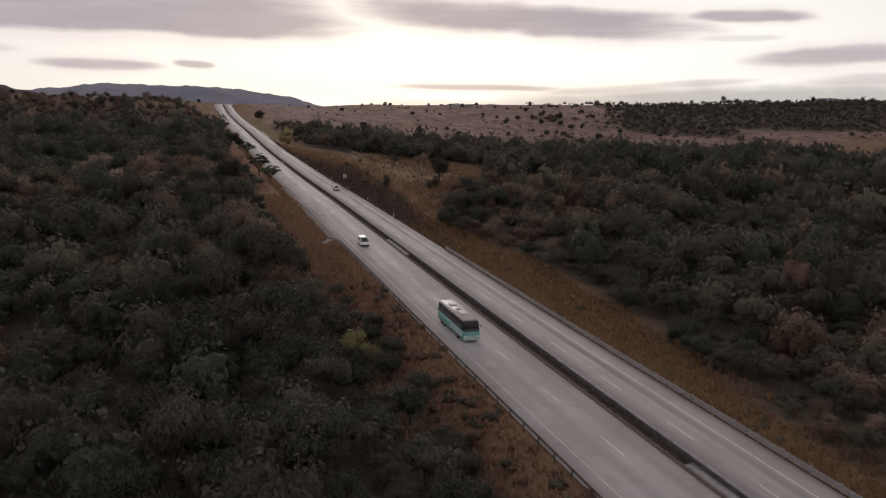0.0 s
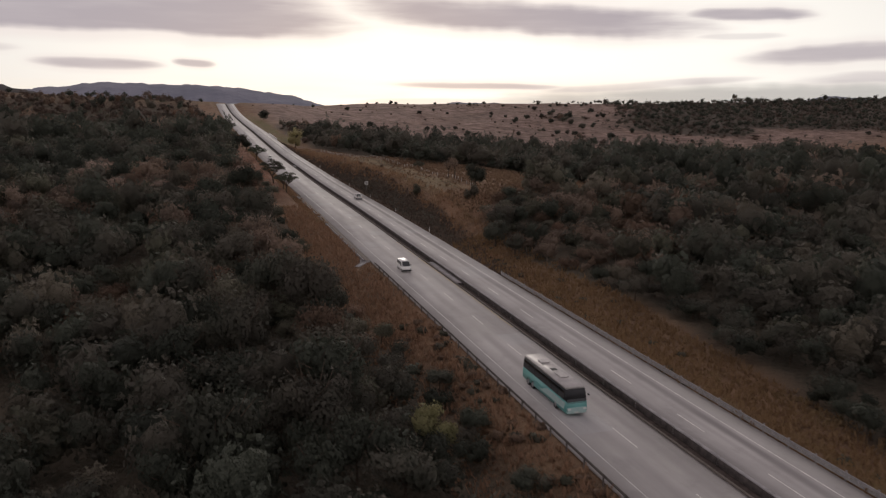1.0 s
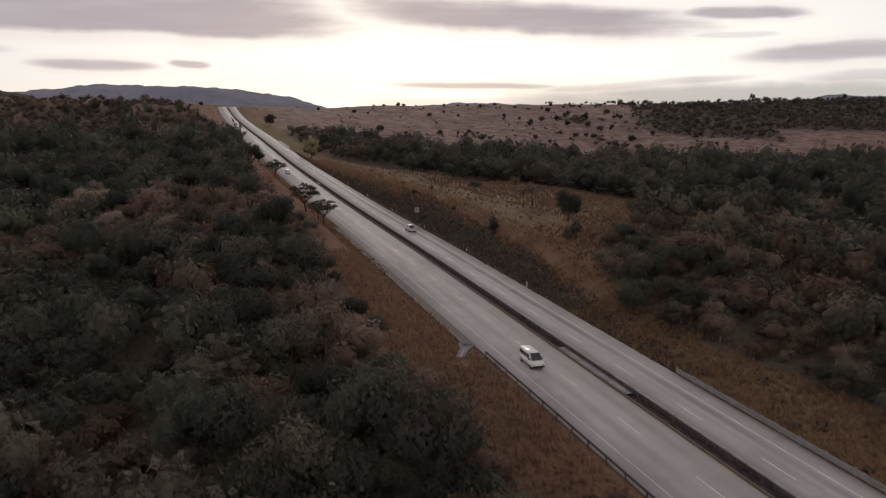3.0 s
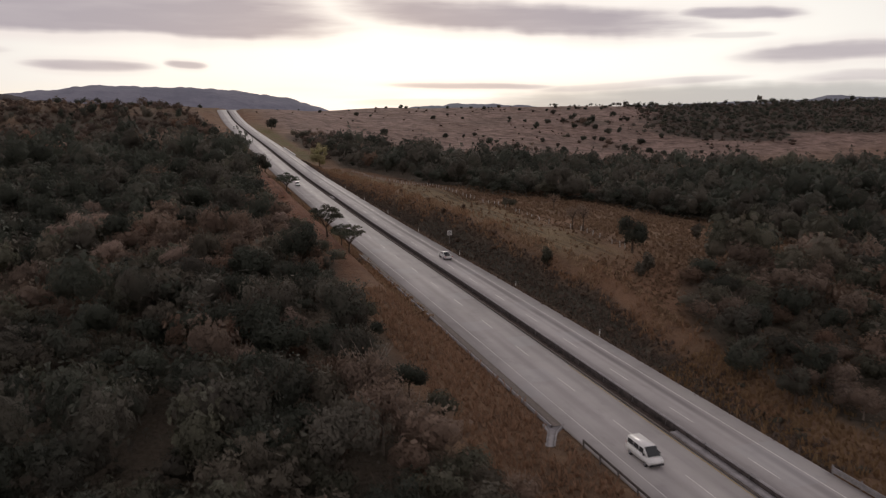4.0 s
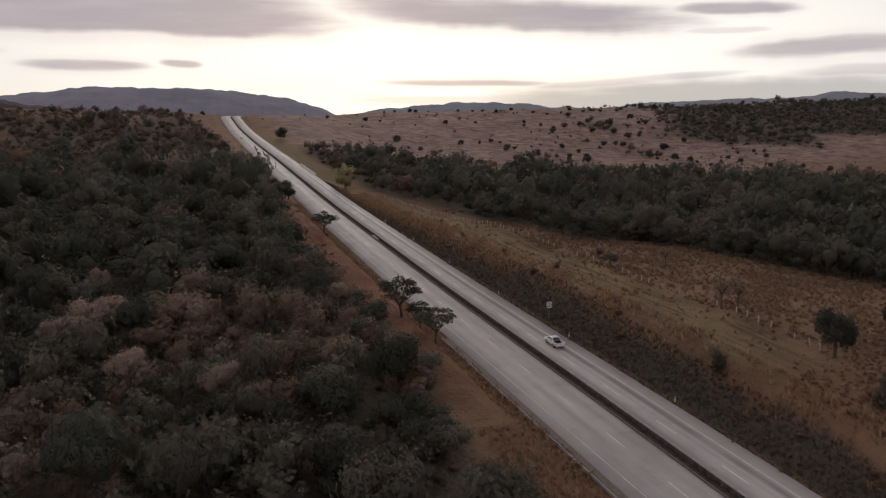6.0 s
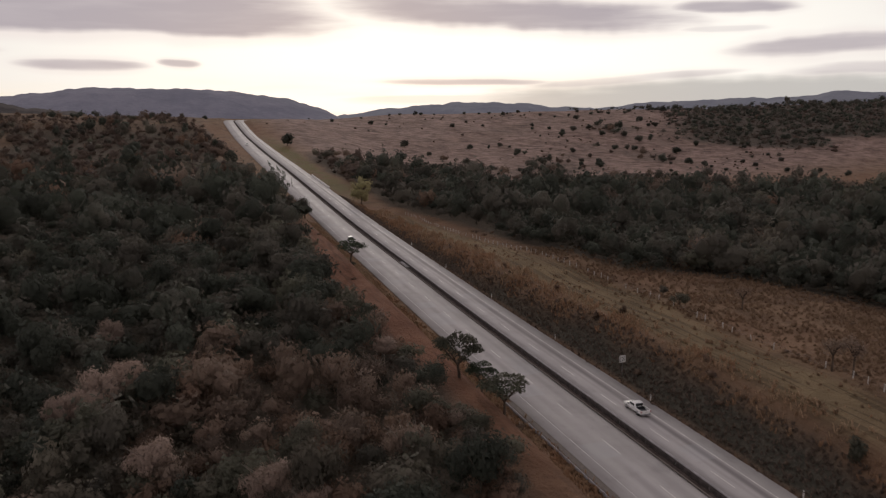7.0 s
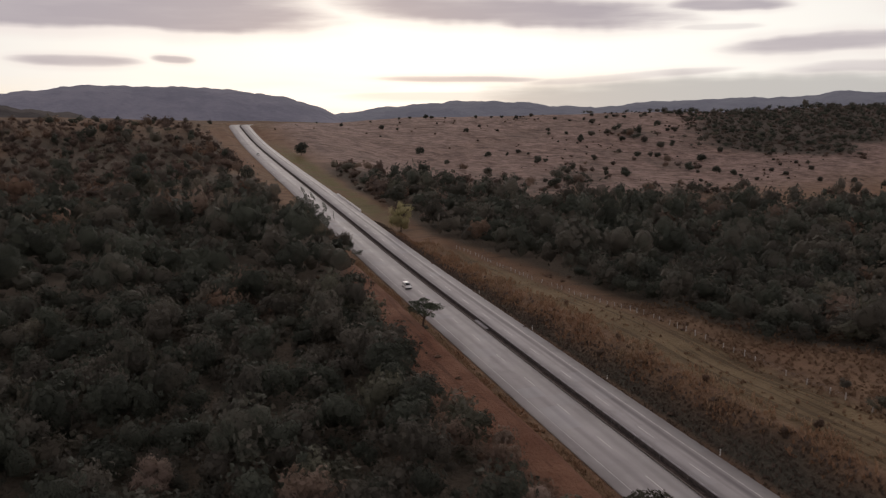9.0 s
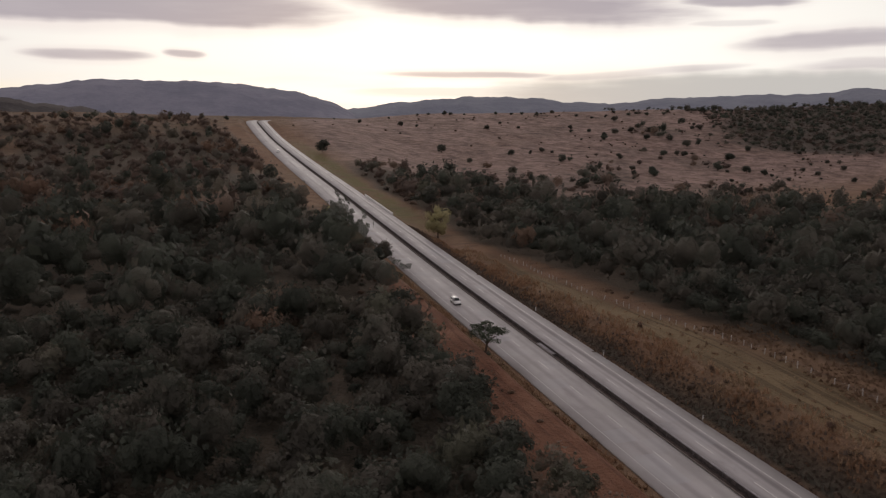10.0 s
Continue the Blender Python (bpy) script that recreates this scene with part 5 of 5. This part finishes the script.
MAT_LAMP = plain("clear_lamp", (0.75, 0.75, 0.72), 0.15, 0.6)


def make_glass():
    m, t, p = material("tinted_window", 0.06, 0.6)
    p.inputs["Base Color"].default_value = (0.012, 0.015, 0.017, 1)
    return m


MAT_GLASS = make_glass()


def hull(points, half, lean=0.0, z_lean=1.0, bevel=0.05):
    """A body from its side outline ((y, z), in order), as wide as half on each side, leaning in above z_lean."""
    bm = bmesh.new()
    rings = []
    for side in (-1, 1):
        rings.append([bm.verts.new((side * (half - lean * max(0.0, z - z_lean)), y, z)) for y, z in points])
    bm.faces.new(rings[0])
    bm.faces.new(rings[1][::-1])
    n = len(points)
    for i in range(n):
        j = (i + 1) % n
        bm.faces.new((rings[0][j], rings[0][i], rings[1][i], rings[1][j]))
    bmesh.ops.recalc_face_normals(bm, faces=bm.faces)
    bmesh.ops.bevel(bm, geom=list(bm.edges), offset=bevel, segments=2, affect="EDGES", clamp_overlap=True)
    for f in bm.faces:
        f.smooth = True
    return bm


def slab(x, points, thick):
    """A flat piece in a side wall: outline of (y, z) at x, standing proud by thick."""
    bm = bmesh.new()
    a = [bm.verts.new((x, y, z)) for y, z in points]
    b = [bm.verts.new((x + thick, y, z)) for y, z in points]
    bm.faces.new(a)
    bm.faces.new(b[::-1])
    for i in range(len(points)):
        j = (i + 1) % len(points)
        bm.faces.new((a[j], a[i], b[i], b[j]))
    bmesh.ops.recalc_face_normals(bm, faces=bm.faces)
    return bm


def across(y0, z0, y1, z1, half0, half1, thick=0.02):
    """A pane across the body from (y0, z0) to (y1, z1)."""
    bm = bmesh.new()
    up = Vector((0, -(z1 - z0), y1 - y0)).normalized() * thick
    a = [bm.verts.new(p) for p in ((-half0, y0, z0), (half0, y0, z0), (half1, y1, z1), (-half1, y1, z1))]
    b = [bm.verts.new(v.co + up) for v in a]
    bm.faces.new(a)
    bm.faces.new(b[::-1])
    for i in range(4):
        j = (i + 1) % 4
        bm.faces.new((a[j], a[i], b[i], b[j]))
    bmesh.ops.recalc_face_normals(bm, faces=bm.faces)
    return bm


def wheels(car, spots, radius, width, half):
    for y in spots:
        for side in (-1, 1):
            bm = bmesh.new()
            turn = Matrix.Translation((side * (half - width / 2), y, radius)) @ Matrix.Rotation(math.pi / 2, 4, "Y")
            bmesh.ops.create_cone(bm, cap_ends=True, segments=20, radius1=radius, radius2=radius, depth=width, matrix=turn)
            bmesh.ops.bevel(bm, geom=[e for e in bm.edges if len(e.link_faces) == 2 and min(len(f.verts) for f in e.link_faces) == 4 and max(len(f.verts) for f in e.link_faces) > 4], offset=0.03, segments=2, affect="EDGES")
            wheel = part("wheel", bm, MAT_TYRE, car)
            bm = bmesh.new()
            bmesh.ops.create_cone(bm, cap_ends=True, segments=14, radius1=radius * 0.62, radius2=radius * 0.5, depth=0.04, matrix=Matrix.Translation((side * (half + 0.005), y, radius)) @ Matrix.Rotation(side * math.pi / 2, 4, "Y"))
            part("rim", bm, MAT_RIM, wheel, "dull metal wheel rim")


def lamps(car, y, z, x, size, mat, label):
    for side in (-1, 1):
        bm = bmesh.new()
        box(bm, side * x - size[0], side * x + size[0], y - 0.05, y + 0.05, z - size[1], z + size[1], 0.02)
        part("headlight" if mat is MAT_LAMP else "tail_light", bm, mat, car, label)


def mirrors(car, y, z, x):
    for side in (-1, 1):
        bm = bmesh.new()
        box(bm, side * x - 0.10, side * x + 0.10, y - 0.06, y + 0.06, z - 0.10, z + 0.12, 0.03)
        part("wing_mirror", bm, MAT_TRIM, car)


def place(car, x, y, heading, span):
    slope = float(road_z(y + 2) - road_z(y - 2)) / 4
    z = float(road_z(y)) + camber(x, span)
    turn = Matrix.Rotation(math.atan(slope), 4, "X")
    if heading < 0:
        turn = turn @ Matrix.Rotation(math.pi, 4, "Z")
    car.matrix_world = Matrix.Translation((x, y, z)) @ turn


def build_bus():
    bus = thing("bus", "teal long-distance coach with dark windows and cream roof", "bus", "traffic")
    h, f, r = 1.27, 6.1, -6.1
    part("body", hull(((r, 0.42), (r, 1.75), (f - 0.02, 1.75), (f + 0.05, 0.9), (f - 0.05, 0.36)), h, bevel=0.08), MAT_TEAL, bus)
    part("upper_body", hull(((r + 0.02, 1.74), (r + 0.12, 3.02), (f - 0.45, 3.02), (f - 0.05, 1.74)), h - 0.02, 0.05, 1.7, 0.06), MAT_TRIM, bus, "dark glazed window band")
    roof = part("roof", hull(((r + 0.08, 3.0), (r + 0.25, 3.36), (f - 0.8, 3.36), (f - 0.42, 3.0)), h - 0.07, 0.2, 3.0, 0.09), MAT_CREAM, bus, "cream roof streaked with dirt")
    for y0, y1 in ((1.2, 3.0), (-3.4, -2.2)):
        bm = bmesh.new()
        box(bm, -0.55, 0.55, y0, y1, 3.34, 3.50, 0.05)
        part("roof_unit", bm, MAT_CREAM, roof)
    bm = bmesh.new()
    box(bm, -0.35, 0.35, -0.4, 0.3, 3.35, 3.40, 0.02)
    part("roof_hatch", bm, MAT_TRIM, roof)
    for side in (-1, 1):
        x = side * (h - 0.03)
        for i in range(7):
            y0 = r + 0.35 + i * 1.6
            part("side_window", slab(x, ((y0, 1.85), (y0 + 1.5, 1.85), (y0 + 1.5, 2.85), (y0, 2.85)), side * 0.012), MAT_GLASS, bus)
        part("stripe", slab(side * (h + 0.001), ((-1.0, 0.75), (f - 0.6, 0.75), (f - 0.3, 1.6), (1.2, 1.6)), side * 0.006), MAT_PALE_TEAL, bus, "pale teal sweep along the flank")
        part("luggage_door", slab(side * (h + 0.001), ((-2.6, 0.55), (-1.1, 0.55), (-1.1, 1.25), (-2.6, 1.25)), side * 0.008), MAT_TEAL, bus)
    part("windscreen", across(f - 0.02, 1.55, f - 0.48, 3.0, 1.16, 1.08, -0.03), MAT_GLASS, bus)
    part("rear_window", across(r - 0.01, 1.95, r + 0.06, 2.8, 0.95, 0.9, 0.03), MAT_GLASS, bus)
    bm = bmesh.new()
    box(bm, -1.22, 1.22, f - 0.15, f + 0.12, 0.36, 1.2, 0.12)
    part("bumper", bm, MAT_PALE_TEAL, bus)
    bm = bmesh.new()
    box(bm, -0.26, 0.26, f + 0.115, f + 0.13, 0.48, 0.60)
    part("number_plate", bm, MAT_LINE, bus, "small pale number plate")
    lamps(bus, f + 0.11, 0.92, 0.95, (0.20, 0.10), MAT_LAMP, "clear headlight")
    lamps(bus, r - 0.02, 1.2, 1.08, (0.08, 0.2), MAT_RED, "red tail light")
    mirrors(bus, f - 0.05, 2.4, 1.42)
    wheels(bus, (3.4, -3.0, -4.25), 0.52, 0.32, h)
    return bus


def build_van():
    van = thing("minivan", "white high-roofed minivan with dark windows", "van", "traffic")
    h, f, r = 0.9, 2.45, -2.45
    part("body", hull(((r, 0.35), (r + 0.03, 1.2), (f - 0.55, 1.15), (f - 0.05, 0.9), (f, 0.4)), h, bevel=0.07), MAT_CARWHITE, van)
    part("cabin", hull(((r + 0.02, 1.15), (r + 0.12, 2.02), (0.9, 2.05), (f - 0.55, 1.13)), h - 0.02, 0.13, 1.1, 0.07), MAT_CARWHITE, van)
    for side in (-1, 1):
        for y0, y1 in ((-2.1, -1.0), (-0.9, 0.1), (0.2, 1.05)):
            part("side_window", slab(side * (h - 0.075), ((y0, 1.28), (y1, 1.28), (y1 - 0.04, 1.82), (y0 + 0.04, 1.82)), side * 0.03), MAT_GLASS, van)
    part("windscreen", across(f - 0.58, 1.22, 1.0, 1.98, 0.76, 0.68, -0.03), MAT_GLASS, van)
    part("rear_window", across(r - 0.0, 1.3, r + 0.09, 1.85, 0.7, 0.64, 0.03), MAT_GLASS, van)
    bm = bmesh.new()
    box(bm, -0.86, 0.86, f - 0.12, f + 0.06, 0.35, 0.58, 0.05)
    part("bumper", bm, MAT_TRIM, van)
    lamps(van, f - 0.04, 0.78, 0.66, (0.17, 0.09), MAT_LAMP, "clear headlight")
    lamps(van, r + 0.0, 1.0, 0.8, (0.06, 0.18), MAT_RED, "red tail light")
    mirrors(van, 1.35, 1.3, 1.0)
    wheels(van, (1.55, -1.5), 0.33, 0.2, h)
    return van


def build_suv(name, label):
    car = thing(name, label, "car", "traffic")
    h, f, r = 0.9, 2.3, -2.3
    part("body", hull(((r, 0.4), (r + 0.02, 1.05), (1.15, 1.08), (f - 0.12, 0.95), (f, 0.5), (f - 0.08, 0.36)), h, bevel=0.08), MAT_CARWHITE, car)
    part("cabin", hull(((r + 0.08, 1.03), (r + 0.3, 1.68), (0.35, 1.72), (1.2, 1.05)), h - 0.04, 0.18, 1.0, 0.07), MAT_CARWHITE, car)
    for side in (-1, 1):
        for y0, y1 in ((-1.85, -1.05), (-0.95, -0.1), (0.0, 0.75)):
            part("side_window", slab(side * (h - 0.11), ((y0, 1.12), (y1, 1.12), (y1 - 0.12, 1.52), (y0 + 0.06, 1.52)), side * 0.03), MAT_GLASS, car)
    part("windscreen", across(1.2, 1.12, 0.42, 1.68, 0.74, 0.64, -0.03), MAT_GLASS, car)
    part("rear_window", across(r + 0.08, 1.12, r + 0.27, 1.6, 0.7, 0.62, 0.03), MAT_GLASS, car)
    bm = bmesh.new()
    box(bm, -0.84, 0.84, f - 0.1, f + 0.05, 0.36, 0.6, 0.05)
    part("bumper", bm, MAT_TRIM, car)
    lamps(car, f - 0.1, 0.82, 0.66, (0.16, 0.08), MAT_LAMP, "clear headlight")
    lamps(car, r + 0.0, 0.95, 0.78, (0.07, 0.14), MAT_RED, "red tail light")
    mirrors(car, 0.95, 1.12, 0.98)
    wheels(car, (1.42, -1.4), 0.36, 0.24, h)
    return car


def build_pickup():
    car = thing("pickup_truck", "white pickup truck with a dark open load bed", "truck", "traffic")
    h, f, r = 0.92, 2.65, -2.65
    part("body", hull(((r, 0.5), (r, 0.74), (0.0, 0.74), (0.0, 1.08), (1.35, 1.1), (f - 0.12, 0.98), (f, 0.55), (f - 0.06, 0.42), (0, 0.42)), h, bevel=0.05), MAT_CARWHITE, car)
    part("cabin", hull(((-0.75, 0.74), (-0.72, 1.08), (-0.55, 1.70), (0.45, 1.74), (1.35, 1.08), (0.2, 0.74)), h - 0.03, 0.2, 1.05, 0.06), MAT_CARWHITE, car)
    bed = bmesh.new()
    box(bed, -0.80, 0.80, r + 0.08, -0.80, 0.745, 0.80)
    load = part("bed_floor", bed, MAT_TRIM, car, "dark bed liner")
    for x0, x1, y0, y1 in ((-h, -h + 0.12, r, -0.76), (h - 0.12, h, r, -0.76)):
        bm = bmesh.new()
        box(bm, x0, x1, y0, y1, 0.72, 1.16, 0.03)
        part("bed_side", bm, MAT_CARWHITE, car)
    bm = bmesh.new()
    box(bm, -h + 0.12, h - 0.12, r, r + 0.1, 0.72, 1.13, 0.03)
    part("tailgate", bm, MAT_CARWHITE, car)
    bm = bmesh.new()
    box(bm, -0.79, 0.79, -0.98, -0.80, 0.76, 1.14)
    part("bed_headboard", bm, MAT_TRIM, car)
    bm = bmesh.new()
    box(bm, -0.85, 0.85, r - 0.13, r + 0.02, 0.42, 0.58, 0.03)
    part("rear_bumper", bm, MAT_RIM, car)
    bm = bmesh.new()
    box(bm, -0.2, 0.2, r - 0.012, r - 0.002, 0.82, 0.94)
    part("number_plate", bm, MAT_LINE, car, "small pale number plate")
    for side in (-1, 1):
        for y0, y1 in ((-0.5, 0.05), (0.15, 0.95)):
            part("side_window", slab(side * (h - 0.12), ((y0, 1.15), (y1, 1.15), (y1 - 0.3 * (y1 > 0.5), 1.55), (y0 + 0.05, 1.55)), side * 0.03), MAT_GLASS, car)
    part("windscreen", across(1.34, 1.14, 0.52, 1.70, 0.74, 0.64, -0.03), MAT_GLASS, car)
    part("rear_window", across(-0.74, 1.2, -0.58, 1.62, 0.68, 0.6, 0.03), MAT_GLASS, car)
    lamps(car, f - 0.1, 0.82, 0.72, (0.14, 0.1), MAT_LAMP, "clear headlight")
    lamps(car, r - 0.0, 0.92, 0.85, (0.055, 0.16), MAT_RED, "red tail light")
    mirrors(car, 1.0, 1.18, 1.02)
    wheels(car, (1.65, -1.5), 0.39, 0.26, h)
    return car


place(build_bus(), -2.35, 110.6, -1, WEST)
place(build_van(), -2.2, 180.0, -1, WEST)
place(build_suv("car", "white sport utility car with black lower bumper"), -2.5, 448.5, -1, WEST)
place(build_suv("car", "small white car far up the road"), -2.3, 858.0, -1, WEST)
place(build_pickup(), 10.7, 288.5, 1, EAST)


# ---- roadside furniture ----
def build_sign():
    x, y = 16.6, 303.0
    z = float(ground_z(x, y))
    sign = thing("road_sign", "square white road sign with dark markings on a post", "road sign")
    bm = bmesh.new()
    box(bm, x - 0.05, x + 0.05, y, y + 0.06, z - 0.5, 10.35, 0.01)
    part("post", bm, MAT_STEEL, sign)
    bm = bmesh.new()
    box(bm, x - 0.62, x + 0.62, y - 0.05, y - 0.01, 9.05, 10.35, 0.02)
    plate = part("plate", bm, MAT_WHITE, sign, "white square plate")
    for x0, x1, z0, z1 in ((-0.42, -0.30, 9.2, 10.2), (0.30, 0.42, 9.2, 10.2), (-0.16, 0.16, 9.95, 10.1), (-0.16, 0.16, 9.3, 9.45), (0.02, 0.16, 9.45, 9.95)):
        bm = bmesh.new()
        box(bm, x + x0, x + x1, y - 0.062, y - 0.054, z0, z1)
        part("marking", bm, MAT_TRIM, plate)


def build_delineators():
    proto = None
    for y in (222.0, 257.0, 292.0, 328.0, 364.0, 400.0, 436.0):
        x = 15.55
        z = float(road_z(y)) - 0.3
        if proto is None:
            proto = thing("marker_post", "small white roadside marker post with a dark band", "marker post", "marker posts")
            bm = bmesh.new()
            box(bm, -0.09, 0.09, -0.05, 0.05, 0.0, 1.3, 0.02)
            post = part("post", bm, MAT_WHITE, proto)
            bm = bmesh.new()
            box(bm, -0.095, 0.095, -0.056, 0.056, 1.02, 1.14)
            part("band", bm, MAT_TRIM, post)
            proto.matrix_world = pose(x, y, z)
        else:
            copy_thing(proto, pose(x, y, z))


def build_fence():
    line = ((38.0, 252), (38.6, 290), (39.4, 318), (41.0, 350), (37.0, 394), (33.2, 430), (32.4, 457), (33.2, 480), (31.0, 500))
    g = np.random.default_rng(19)
    fence = thing("field_fence", "pale weathered fence posts with sagging wire along the field", "fence")
    bm = box(bmesh.new(), -0.075, 0.075, -0.075, 0.075, -0.4, 1.15, 0.015)
    me = bpy.data.meshes.new("fence_post")
    bm.to_mesh(me)
    bm.free()
    me.materials.append(MAT_POST)
    ys = np.arange(252, 500, 2.9)
    tops = []
    for y in ys:
        if g.uniform() < (0.12 if y > 350 else 0.4):
            continue
        y = y + g.uniform(-0.4, 0.4)
        x = float(np.interp(y, [p[1] for p in line], [p[0] for p in line])) + g.uniform(-0.15, 0.15)
        post = new("fence_post", me)
        post.parent = fence
        z = float(ground_z(x, y))
        post.matrix_basis = Matrix.LocRotScale((x, y, z), Euler((g.normal(0, 0.07), g.normal(0, 0.07), g.uniform(0, 3))), (1, 1, g.uniform(0.85, 1.2)))
        tops.append((x, y, z))
    for lift in (0.45, 0.8, 1.1):
        wire = bpy.data.curves.new("wire", "CURVE")
        wire.dimensions, wire.bevel_depth, wire.bevel_resolution = "3D", 0.006, 0
        spline = wire.splines.new("POLY")
        spline.points.add(len(tops) - 1)
        for p, (x, y, z) in zip(spline.points, tops):
            p.co = (x, y, z + lift, 1)
        wire.materials.append(MAT_STEEL)
        ob = new("wire", wire)
        ob.parent = fence


MAT_POST = plain("pale_weathered_post", (0.50, 0.47, 0.43), 0.9, 0.2, vary=0.25)
build_sign()
build_delineators()
build_fence()
